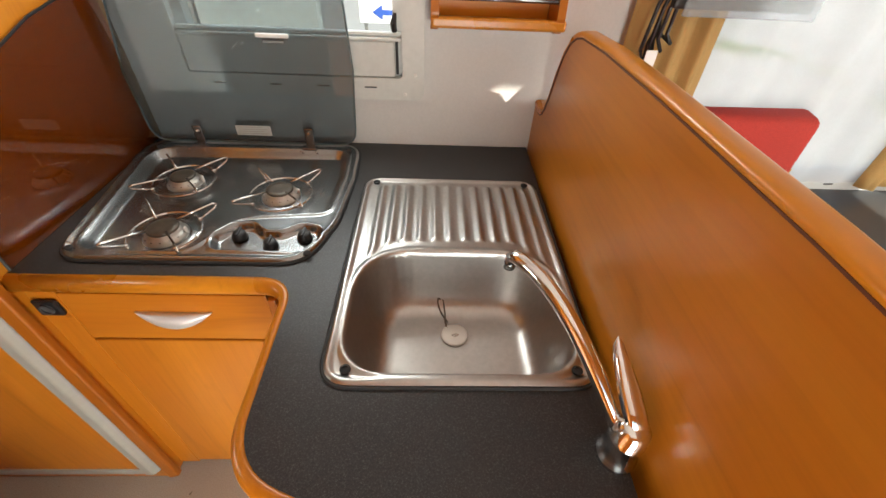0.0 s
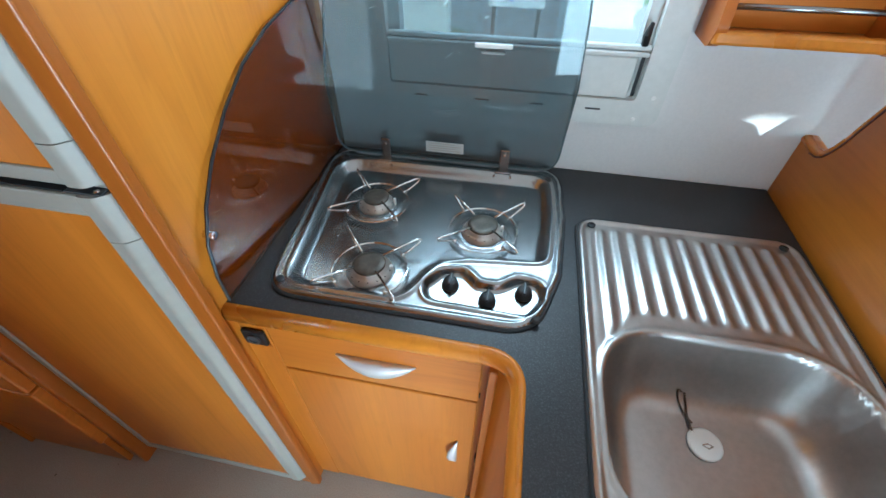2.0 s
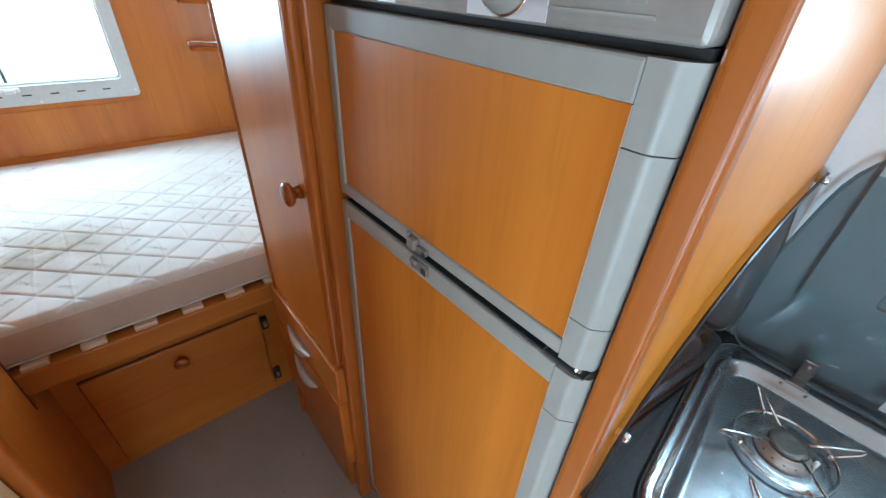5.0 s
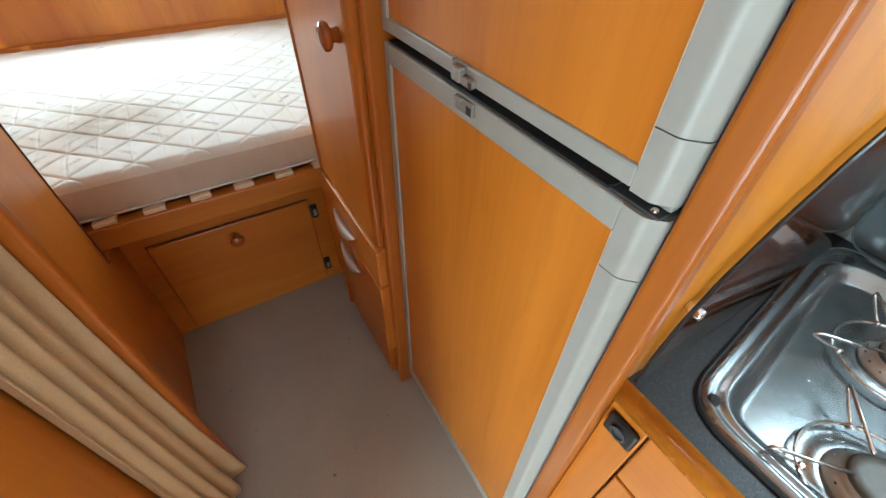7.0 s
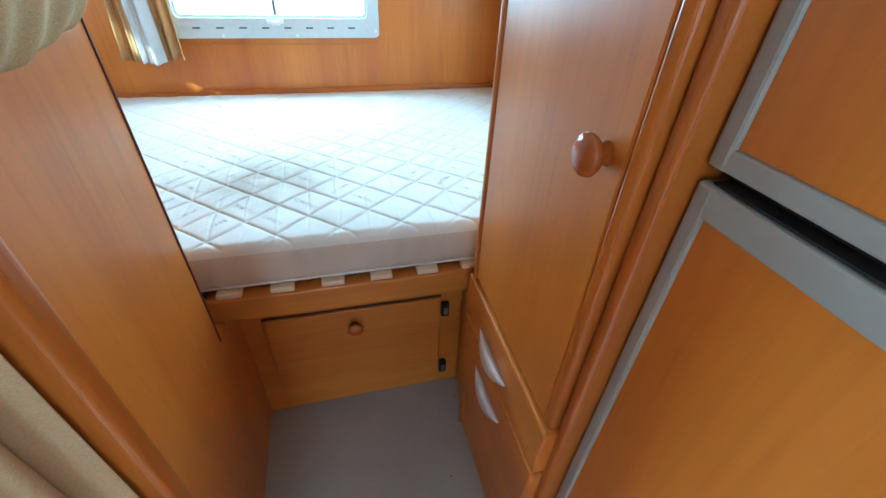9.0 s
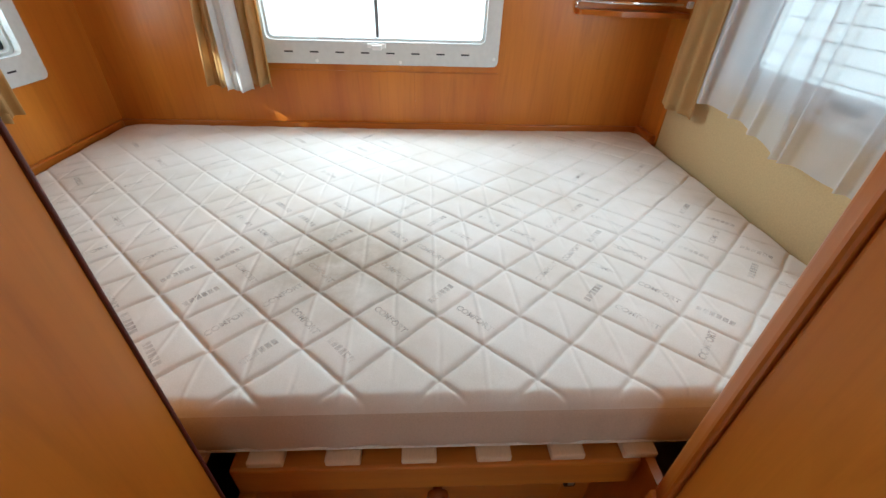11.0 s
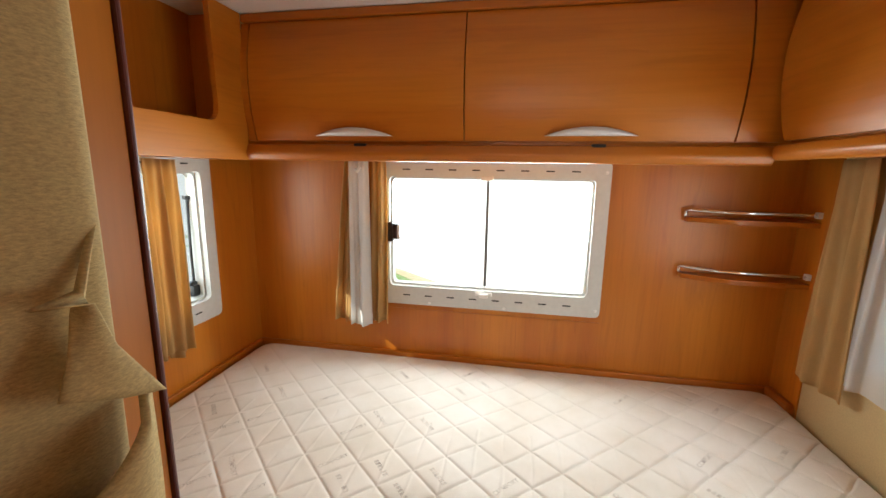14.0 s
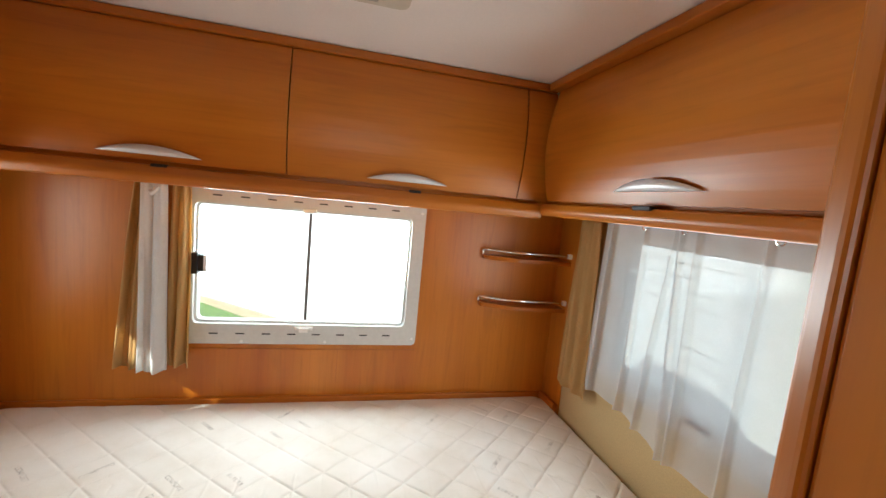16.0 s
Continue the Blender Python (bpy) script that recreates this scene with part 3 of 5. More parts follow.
bm = bmesh.new()
for xx, zz in ((0.232, 1.07), (0.205, 1.02), (-0.425, 1.03)):
    lathe([(0.005, 0), (0.005, -0.001), (0.001, -0.002)], (xx, Y_KIT - 0.022, zz), "y", 10, bm)
part("screw_cap", bm, WHITE_PL, win_kit)

van_window("window_5", WIN_DIN, "y", Y_KIT, -1, 0.045, 0.05, "wide window by the seats behind a white net curtain", 8)
van_window("window_6", WIN_DOOR, "y", Y_LEFT, 1, 0.03, 0.03, "tall glazed entrance door in the side wall", 6)
# Unseen front opening, added to go with the fill lamp.
van_window("window_7", FRONT_FILL, "x", X_FRONT, -1, 0.03, 0.03, "unseen wide opening added at the front for fill light", 6)
# Added frame and pane for the unseen sun patch hole.
roof = thing("roof_light_1", "unseen glazed roof opening added to let in a sun patch", "roof light", kind="structure")
bm = ring_slab(rrect(1.13, 1.45, 0.05, 0.29, 0.03), rrect(1.215, 1.375, 0.12, 0.24, 0.015), "z", Z_TOP - 0.012, Z_TOP - 0.001)
part("frame", bm, WHITE_PL, roof)
pane = part("pane", box(1.13, 1.45, 0.05, 0.29, Z_TOP + 0.05, Z_TOP + 0.055), PANE, roof)
pane.visible_shadow = False

vent = thing("roof_vent", "cream plastic roof vent with a slatted blind over the bed", "roof vent")
bm = ring_slab(rrect(-2.285, -1.79, -0.195, 0.25, 0.03), rrect(-2.228, -1.847, -0.138, 0.188, 0.015), "z", Z_TOP - 0.022, Z_TOP - 0.001)
part("frame", bm, plain("cream_vent_plastic", (0.60, 0.55, 0.45), 0.45, 0, 0.04, 50, 0.02), vent)
for k in range(13):
    xx = -2.222 + k * 0.029
    s = part("slat", prism([(xx, Z_TOP + 0.012), (xx + 0.026, Z_TOP - 0.004), (xx + 0.028, Z_TOP - 0.001), (xx + 0.002, Z_TOP + 0.015)], "y", -0.137, 0.187), BEECH, vent)
bm = box(-2.255, -2.238, 0.13, 0.18, Z_TOP - 0.03, Z_TOP - 0.021, 0.003)
part("catch", bm, GREY_TRIM, vent)


# ---- outside ----
bm = box(-200, 200, -200, 200, -0.75, -0.70)
tagged(part("ground", bm, GROUND), "worn pale concrete yard with patches of grass", "ground", kind="structure")


def white_van(name, x0, x1, y0, y1, z1, label):
    t = thing(name, label, "vehicle")
    part("body", box(x0, x1, y0, y1, -0.35, z1, 0.12, 4), SIDING, t)
    for xx in (x0 + 0.9, x1 - 0.9):
        for yy in (y0 + 0.11, y1 - 0.11):
            wheel = part("wheel", lathe([(0.10, -0.1), (0.30, -0.1), (0.34, -0.06), (0.34, 0.06), (0.30, 0.1), (0.10, 0.1)], (xx, yy, -0.36), "y", 20), RUBBER, t)
    return t


white_house = thing("white_building", "white rendered building beyond the rear window", "building")
part("wall", prism([(-11.2, -3.8), (-5.4, 3.0), (-6.2, 3.7), (-12.0, -3.1)], "z", -0.7, 5.0), plain("white_render", (0.80, 0.80, 0.79), 0.8, 0, 0.03, 15, 0.05), white_house)
lawn = thing("lawn", "strip of short green grass behind the camper", "lawn", kind="stuff")
bm = prism([(-11.6, -5.0), (-6.0, -3.2), (-6.4, -0.2), (-8.50, -1.35), (-9.55, -2.45)], "z", -0.698, -0.665)
part("turf", bm, plain("mown_grass", (0.11, 0.17, 0.045), 0.9, 0, 0.35, 25, 0.5), lawn)
footpath = thing("footpath", "narrow tan gravel path along the white building", "path", kind="structure")
part("gravel", prism([(-11.2, -4.0), (-10.9, -4.2), (-9.58, -2.44), (-8.52, -1.33), (-6.4, 0.9), (-6.9, 1.1)], "z", -0.698, -0.675), plain("tan_gravel", (0.34, 0.27, 0.17), 0.9, 0, 0.3, 40, 0.4), footpath)
house = thing("white_house", "white clapboard house beside the bed window", "house")
part("wall", box(-6.5, -3.53, 2.9, 3.2, -0.7, 3.4), SIDING, house)
for k in range(36):
    part("board", prism([(2.884, -0.62 + k * 0.11), (2.899, -0.62 + k * 0.11), (2.899, -0.512 + k * 0.11), (2.893, -0.512 + k * 0.11)], "x", -6.5, -3.53), SIDING, house)
annex = thing("pale_shed", "pale rendered shed with a white window", "shed")
part("wall", box(-2.0, -0.85, 4.6, 4.8, -0.7, 2.6), plain("pale_render", (0.62, 0.62, 0.58), 0.8, 0, 0.1, 20, 0.1), annex)
w = part("window", box(-1.85, -1.35, 4.56, 4.6, 1.3, 1.9, 0.01), WINFRAME, annex)
part("pane", box(-1.80, -1.40, 4.55, 4.558, 1.35, 1.85), plain("dark_glazing", (0.2, 0.23, 0.25), 0.1), w)
neighbour = thing("neighbour_house", "pale rendered house with a white window beyond the clapboard house", "house")
part("wall", box(-6.8, -2.1, 4.6, 4.8, -0.7, 3.0), plain("weathered_render", (0.50, 0.50, 0.48), 0.8, 0, 0.1, 14, 0.1), neighbour)
w = part("window", box(-5.06, -4.52, 4.55, 4.6, 0.98, 1.34, 0.01), WHITE_PL, neighbour)
part("pane", box(-5.02, -4.56, 4.543, 4.549, 1.02, 1.30), plain("pale_glazing", (0.45, 0.52, 0.50), 0.15), w)
sign = thing("arrow_board", "white board with a blue arrow standing across the yard", "sign")
part("board", box(-0.50, 0.07, 5.0, 5.03, 0.34, 0.95, 0.01), plain("white_board_paint", (0.82, 0.82, 0.81), 0.6, 0, 0.03, 8, 0.02), sign)
bm = prism([(-0.36, 0.45), (-0.25, 0.52), (-0.25, 0.475), (-0.12, 0.475), (-0.12, 0.425), (-0.25, 0.425), (-0.25, 0.38)], "y", 4.993, 4.998)
part("arrow", bm, plain("blue_sign_paint", (0.03, 0.10, 0.42), 0.5), sign, "blue arrow")
for xx in (-0.44, 0.02):
    part("leg", box(xx - 0.02, xx + 0.02, 5.031, 5.07, -0.70, 0.90, 0.004), ALU, sign)
hedge = thing("hedge", "low green hedge along the yard", "hedge", kind="stuff")
bm = bmesh.new()
rng = random.Random(4)
for k in range(1400):
    c = Vector((rng.uniform(-6, 9), 13.0 + rng.uniform(-0.5, 0.5), -0.7 + rng.random() ** 1.3 * 2.2))
    a = Vector((rng.uniform(-1, 1), rng.uniform(-1, 1), rng.uniform(-1, 1))).normalized() * 0.12
    b = a.orthogonal().normalized() * 0.06
    bm.faces.new([bm.verts.new(c + a), bm.verts.new(c + b), bm.verts.new(c - a), bm.verts.new(c - b)])
part("leaves", bm, plain("hedge_leaf", (0.06, 0.10, 0.03), 0.6, 0, 0.3, 3, 0), hedge)
white_van("white_trailer", -3.3, -0.8, -3.9, -2.0, 2.45, "white trailer beside the small side window")


# ---- kitchen ----
TOP = 0.865
counter_out = rounded([(-0.5135, 1.188), (-0.5135, 0.606), (-0.10, 0.606), (0.0, 0.606), (0.0, 0.50), (0.002, 0.27), (0.22, 0.185), (0.562, 0.175), (0.562, 1.188)],
                      [0, 0, 0, 0.085, 0, 0.13, 0.08, 0, 0], 10)


def inset_outline(pts, d):
    """The counter outline moved in by d along its free front edge."""
    out = []
    k = len(pts)
    for i in range(k):
        a, b = Vector(pts[i - 1]), Vector(pts[(i + 1) % k])
        t = (b - a).normalized()
        n = Vector((-t.y, t.x))
        p = Vector(pts[i])
        if p.y > 1.18 or (p.x > 0.55 and p.y > 0.18) or p.x < -0.5:
            if p.y < 1.0:
                p = Vector((p.x, p.y + d))
        else:
            p = p + n * d
        out.append((p.x, p.y))
    return out


worktop = thing("worktop", "black speckled laminate worktop with a rounded cherry edge", "worktop")
inner = inset_outline(counter_out, 0.021)
bm = bmesh.new()
front = [i for i, p in enumerate(counter_out) if p[1] < 1.0]
rows = []
for i in front:
    o, q = Vector(counter_out[i]), Vector(inner[i])
    d = o - q
    prof = [(0.02, 0.0005), (0.35, 0.001), (0.72, -0.003), (0.93, -0.010), (1.0, -0.019), (0.93, -0.028), (0.72, -0.034), (0.02, -0.036)]
    rows.append([bm.verts.new((q.x + d.x * s, q.y + d.y * s, TOP + h)) for s, h in prof])
for a, b in zip(rows, rows[1:]):
    for j in range(len(a) - 1):
        bm.faces.new((a[j], b[j], b[j + 1], a[j + 1]))
    bm.faces.new((a[-1], b[-1], b[0], a[0]))
bm.faces.new(rows[0])
bm.faces.new(rows[-1])
part("edge_trim", bm, ORANGE, worktop, "glossy light cherry edge strip", True)


def bow_handle(name, parent, centre, length, height, face, axis, label="satin silver bow handle"):
    """A flat crescent pull standing proud of a front. axis: the direction it points to."""
    bm = bmesh.new()
    n = 14
    rows = []
    for i in range(n + 1):
        s = -1 + 2 * i / n
        arc = 1 - s * s
        drop = height * arc
        out = 0.004 + 0.016 * arc
        row = []
        for v, h in ((0, 0), (0.0, 1.0), (1.0, 1.0), (1.0, 0.7), (0.15, 0.0)):
            row.append((s * length / 2, v * drop, out * h))
        rows.append(row)
    verts = []
    for row in rows:
        line = []
        for u, v, h in row:
            if axis == "-y":
                p = (centre[0] + u, face - h, centre[2] - v)
            elif axis == "-x+":
                p = (face + h, centre[1] + u, centre[2] + v)
            elif axis == "-y+":
                p = (centre[0] + u, face - h, centre[2] + v)
            else:
                p = (centre[0] - v, face - h, centre[2] + u)
            line.append(bm.verts.new(p))
        verts.append(line)
    for a, b in zip(verts, verts[1:]):
        for j in range(5):
            bm.faces.new((a[j], a[(j + 1) % 5], b[(j + 1) % 5], b[j]))
    bmesh.ops.remove_doubles(bm, verts=bm.verts[:], dist=1e-5)
    return part(name, bm, SILVER, parent, label, True)


cab = thing("kitchen_cabinet", "cherry laminate base cabinet, drawer over door, under the hob", "cabinet")
FY = 0.640
part("body", box(-0.512, -0.022, FY + 0.002, 1.185, 0.0, TOP - 0.06), WOOD_Z, cab)
part("top_rail", box(-0.512, -0.038, FY + 0.002, FY + 0.02, TOP - 0.059, TOP - 0.038), WOOD_X, cab)
part("stile", box(-0.512, -0.455, FY - 0.016, FY, 0.012, TOP - 0.038, 0.002), WOOD_Z, cab)
dr = part("drawer_front", box(-0.452, -0.048, FY - 0.018, FY, 0.674, 0.816, 0.003), WOOD_X, cab)
bow_handle("handle", dr, (-0.245, 0, 0.765), 0.155, 0.032, FY - 0.018, "-y")
dd = part("door", box(-0.452, -0.048, FY - 0.018, FY, 0.030, 0.666, 0.003), WOOD_Z, cab)
bow_handle("handle", dd, (-0.082, 0, 0.41), 0.12, 0.022, FY - 0.018, "side")
# Black strip that stands for the shade in the gap under the drawer.
part("reveal", box(-0.455, -0.045, FY - 0.004, FY + 0.001, 0.664, 0.676), RUBBER, cab)
part("plinth", box(-0.51, -0.03, FY + 0.004, FY + 0.012, 0.0, 0.03), EDGE_X, cab)

pen = thing("peninsula_cabinet", "cherry laminate cabinet under the sink, curved front", "cabinet")
pts = rounded([(-0.020, 1.18), (-0.020, 0.62), (0.045, 0.56), (0.045, 0.31), (0.24, 0.235), (0.555, 0.225), (0.555, 1.18)], [0, 0, 0.02, 0.11, 0.06, 0, 0], 8)
part("body", ring_slab(pts, [(0.26 + (x - 0.26) * 0.93, 0.65 + (y - 0.65) * 0.95) for x, y in pts], "z", 0.0, TOP - 0.038), WOOD_Z, pen)
part("side_panel", box(-0.036, -0.021, 0.60, FY, 0.0, TOP - 0.038, 0.003), EDGE_Z, pen)
part("catch", box(-0.0395, -0.0362, 0.606, 0.620, 0.40, 0.425, 0.001), BLACK, pen)

sock = thing("power_socket", "black twelve volt socket set under the worktop edge", "socket")
part("plate", box(-0.505, -0.458, FY - 0.026, FY - 0.0165, 0.756, 0.800, 0.004), BLACK, sock)
part("insert", lathe([(0.013, 0), (0.013, -0.004), (0.009, -0.004), (0.009, -0.001), (0.0, -0.001)], (-0.481, FY - 0.0262, 0.778), "y", 16), DARKGREY, sock)
part("mark", box(-0.470, -0.459, FY - 0.0172, FY - 0.0162, 0.742, 0.750), EDGE_X, sock)

# hob
hob = thing("gas_hob", "stainless three burner gas hob with smoked glass lid raised", "hob")
hob_line = rounded([(-0.458, 0.662), (0.030, 0.662), (0.072, 0.80), (0.083, 0.98), (0.076, 1.164), (-0.524, 1.164)], [0.070, 0.080, 0.12, 0.12, 0.070, 0.080], 8)
pan_line = rounded([(-0.430, 0.688), (-0.208, 0.688), (-0.160, 0.792), (-0.10, 0.812), (0.045, 0.828), (0.054, 0.98), (0.046, 1.124), (-0.486, 1.116)], [0.05, 0.05, 0.06, 0.05, 0.03, 0.08, 0.05, 0.07], 8)
dish_line = rounded([(-0.168, 0.695), (0.022, 0.690), (0.048, 0.735), (0.042, 0.778), (-0.005, 0.785), (-0.040, 0.757), (-0.075, 0.757), (-0.105, 0.786), (-0.150, 0.780), (-0.180, 0.735)],
                    [0.03, 0.03, 0.03, 0.03, 0.03, 0.02, 0.02, 0.03, 0.03, 0.03], 6)


def hob_height(x, y, d):
    z = TOP + 0.003 + 0.008 * smooth01(d / 0.006) - 0.003 * smooth01((d - 0.008) / 0.008)
    p, _, _ = edge_distance(x, y, pan_line)
    z = z + 0.0035 * np.exp(-((p + 0.004) / 0.004) ** 2) - 0.020 * smooth01(p / 0.022)
    q, _, _ = edge_distance(x, y, dish_line)
    z = z + 0.003 * np.exp(-((q + 0.002) / 0.003) ** 2) - 0.014 * smooth01(q / 0.012)
    for bx, by in ((-0.340, 0.963), (-0.088, 0.913), (-0.288, 0.757)):
        r = np.hypot(x - bx, y - by)
        z = z + 0.003 * smooth01((0.062 - r) / 0.012)
    return z


part("tray", relief(hob_line, 0.004, hob_height), STEEL, hob, "shiny pressed steel tray", True)
part("seal", tube([(x, y, TOP + 0.002) for x, y in hob_line], 0.004, 6, True), RUBBER, hob)


def pan_support(parent, cx, cy, z, turn):
    bm = tube([(cx + 0.073 * math.cos(a), cy + 0.073 * math.sin(a), z + 0.008) for a in [2 * math.pi * k / 32 for k in range(32)]], 0.0026, 6, True)
    part("ring", bm, WIRE, parent)
    for k in range(4):
        a = turn + k * math.pi / 2
        c, s = math.cos(a), math.sin(a)
        prof = [(0.030, 0.028, 0.001), (0.075, 0.032, 0.001), (0.104, 0.035, 0.001), (0.111, 0.034, 0.0005), (0.112, 0.030, 0), (0.107, 0.025, -0.001), (0.088, 0.016, -0.001), (0.071, 0.010, -0.001)]
        path = [(cx + r * c - w * s, cy + r * s + w * c, z + h) for r, h, w in prof]
        part("arm", tube(path, 0.0024, 6), WIRE, parent, smooth=True)
        part("weld", lathe([(0.0045, 0), (0.0045, 0.006), (0.002, 0.008)], (cx + 0.071 * c, cy + 0.071 * s, z + 0.006), "z", 8), WIRE, parent)


HOB_Z = TOP - 0.009
for bx, by, size, ang in ((-0.340, 0.963, 1.0, 0.72), (-0.088, 0.913, 1.08, 0.74), (-0.288, 0.757, 1.08, 0.72)):
    b = part("burner", lathe([(0.042 * size, 0.0), (0.041 * size, 0.004), (0.035 * size, 0.012), (0.031 * size, 0.014), (0.031 * size, 0.018), (0.012, 0.019)], (bx, by, HOB_Z), "z", 28), ALU, hob, "cast aluminium burner", True)
    part("cap", lathe([(0.029 * size, 0.0185), (0.0298 * size, 0.0225), (0.027 * size, 0.0245), (0.018, 0.025), (0.004, 0.024)], (bx, by, HOB_Z), "z", 28), CAST, b, "worn dark burner cap", True)
    bm = bmesh.new()
    for k in range(14):
        a = 2 * math.pi * k / 14
        lathe([(0.0018, 0), (0.0018, 0.001)], (bx + 0.0365 * size * math.cos(a), by + 0.0365 * size * math.sin(a), HOB_Z + 0.0095), "z", 6, bm)
    part("port", bm, BLACK, b)
    part("igniter", lathe([(0.0035, 0), (0.0035, 0.016), (0.002, 0.018)], (bx + 0.041, by + 0.008, HOB_Z), "z", 10), WHITE_PL, b)
    pan_support(b, bx, by, HOB_Z, ang)
for kx, ky in ((-0.128, 0.748), (-0.056, 0.722), (0.008, 0.750)):
    k = part("knob", lathe([(0.0155, 0.0), (0.0165, 0.004), (0.0145, 0.008), (0.0135, 0.014), (0.0115, 0.017), (0.004, 0.018)], (kx, ky, TOP - 0.006), "z", 20), BLACK, hob, "black control knob", True)
    part("grip", box(kx - 0.003, kx + 0.003, ky - 0.014, ky + 0.014, TOP + 0.009, TOP + 0.0155, 0.0015), BLACK, k)
for sx, sy in ((-0.438, 0.690), (0.030, 0.686), (-0.470, 1.116), (0.046, 1.116)):
    part("screw", lathe([(0.0075, 0), (0.0075, 0.004), (0.005, 0.006), (0.0, 0.0062)], (sx, sy, TOP + 0.008), "z", 12), RUBBER, hob)
for hx in (-0.368, -0.065):
    h = part("hinge", box(hx - 0.012, hx + 0.012, 1.140, 1.1445, TOP + 0.010, TOP + 0.062, 0.003), STEEL, hob, "steel lid hinge")
    part("hinge_foot", box(hx - 0.020, hx + 0.020, 1.118, 1.139, TOP + 0.008, TOP + 0.014, 0.003), STEEL, h)
    part("rivet", lathe([(0.005, 0), (0.004, -0.002), (0.0, -0.003)], (hx, 1.1395, TOP + 0.047), "y", 10), CHROME, h)
    for sx in (-0.020, 0.020):
        part("screw", lathe([(0.003, 0), (0.002, 0.002), (0, 0.0025)], (hx + sx, 1.108, TOP + 0.009), "z", 8), CHROME, h)
lid_pts = rounded([(-0.497, 0.0), (0.062, 0.0), (0.072, 0.20), (0.058, 0.455), (-0.462, 0.455), (-0.508, 0.18)], [0.045, 0.045, 0.05, 0.12, 0.15, 0.05], 8)
bm = prism(lid_pts, "y", 0.0, 0.005, 0.0)
for v in bm.verts:
    v.co = Vector((v.co.x, 1.1455 + v.co.y + v.co.z * 0.045, TOP + 0.014 + v.co.z))
lid = part("lid", bm, LIDGLASS, hob, "smoked grey glass lid standing open")
lid.visible_shadow = False
bm = bmesh.new()
tube([(p[0], 1.148 + p[1] * 0.045, TOP + 0.014 + p[1]) for p in lid_pts], 0.0028, 6, True, bm)
part("lid_edge", bm, plain("lid_edge_glass", (0.10, 0.13, 0.135), 0.15), lid, smooth=True)
st = part("sticker", box(-0.263, -0.168, 1.1445, 1.1456, TOP + 0.036, TOP + 0.064), STICKER, lid, "grey warning sticker with unreadable lines")
bm = bmesh.new()
for k in range(4):
    box(-0.257, -0.176 - 0.012 * (k % 2), 1.1438, 1.1444, TOP + 0.041 + k * 0.006, TOP + 0.043 + k * 0.006, bm=bm)
part("line", bm, GREY_TRIM, st)
bm = bmesh.new()
rng = random.Random(11)
for k in range(9):
    x, z = rng.uniform(-0.42, 0.03), rng.uniform(0.05, 0.40)
    y = 1.1443 + z * 0.045
    L, a = rng.uniform(0.006, 0.02), rng.uniform(0.3, 1.2)
    tube([(x, y, TOP + 0.014 + z), (x + L * math.cos(a), y + L * math.sin(a) * 0.045, TOP + 0.014 + z + L * math.sin(a))], 0.0004, 4, False, bm)
tagged(part("scratch", bm, STICKER, lid), kind="stuff")

# sink
sink = thing("sink", "stainless steel sink with fluted drainer set in the worktop", "sink")
SX0, SX1, SY0, SY1 = 0.108, 0.548, 0.396, 0.990
sink_line = rrect(SX0, SX1, SY0, SY1, 0.05, 8)
bowl_line = rounded([(0.135, 0.42), (0.524, 0.42), (0.524, 0.705), (0.135, 0.705)], [0.085, 0.085, 0.125, 0.125], 12)
drain_line = rounded([(0.135, 0.655), (0.20, 0.735), (0.46, 0.735), (0.523, 0.655), (0.523, 0.962), (0.135, 0.962)], [0, 0.05, 0.05, 0, 0.04, 0.04], 6)


def sink_height(x, y, d):
    z = TOP + 0.001 + 0.007 * smooth01(d / 0.007) - 0.005 * smooth01((d - 0.010) / 0.008)
    b, _, _ = edge_distance(x, y, bowl_line)
    z = z + 0.004 * np.exp(-((b + 0.006) / 0.006) ** 2)
    t = np.clip(b / 0.080, 0, 1)
    z = z - 0.128 * (1 - (1 - t) ** 3.0)
    z = z - 0.006 * smooth01((0.16 - np.hypot(x - 0.331, y - 0.578)) / 0.16) * (b > 0.03)
    q, _, _ = edge_distance(x, y, drain_line)
    flute = 0.5 + 0.5 * np.cos(2 * np.pi * (x - 0.158) / 0.0325)
    z = z + np.where(b < 0, smooth01(q / 0.014) * (0.0055 * flute ** 1.6 - 0.0015), 0)
    return z


part("basin", relief(sink_line, 0.0036, sink_height), STEEL_BOWL, sink, "satin pressed steel basin and fluted drainer", True)
part("seal", tube([(x, y, TOP + 0.001) for x, y in sink_line], 0.0035, 6, True), RUBBER, sink)
for sx, sy in ((0.140, 0.966), (0.517, 0.966), (0.147, 0.425), (0.512, 0.425)):
    part("screw", lathe([(0.0085, 0), (0.0085, 0.003), (0.005, 0.004), (0.0045, 0.002), (0.0, 0.002)], (sx, sy, TOP + 0.004), "z", 14), RUBBER if sy < 0.9 else BLACK, sink)
dz = TOP - 0.131
plug = part("plug", lathe([(0.027, 0), (0.028, 0.004), (0.024, 0.006), (0.0, 0.0065)], (0.331, 0.592, dz), "z", 24), WHITE_PL, sink, "pale round sink plug", True)
part("plug_ring", tube([(0.325, 0.588, dz + 0.007), (0.330, 0.580, dz + 0.014), (0.338, 0.586, dz + 0.012), (0.334, 0.592, dz + 0.007)], 0.0014, 6, True), WIRE, plug)
chain_pts = []
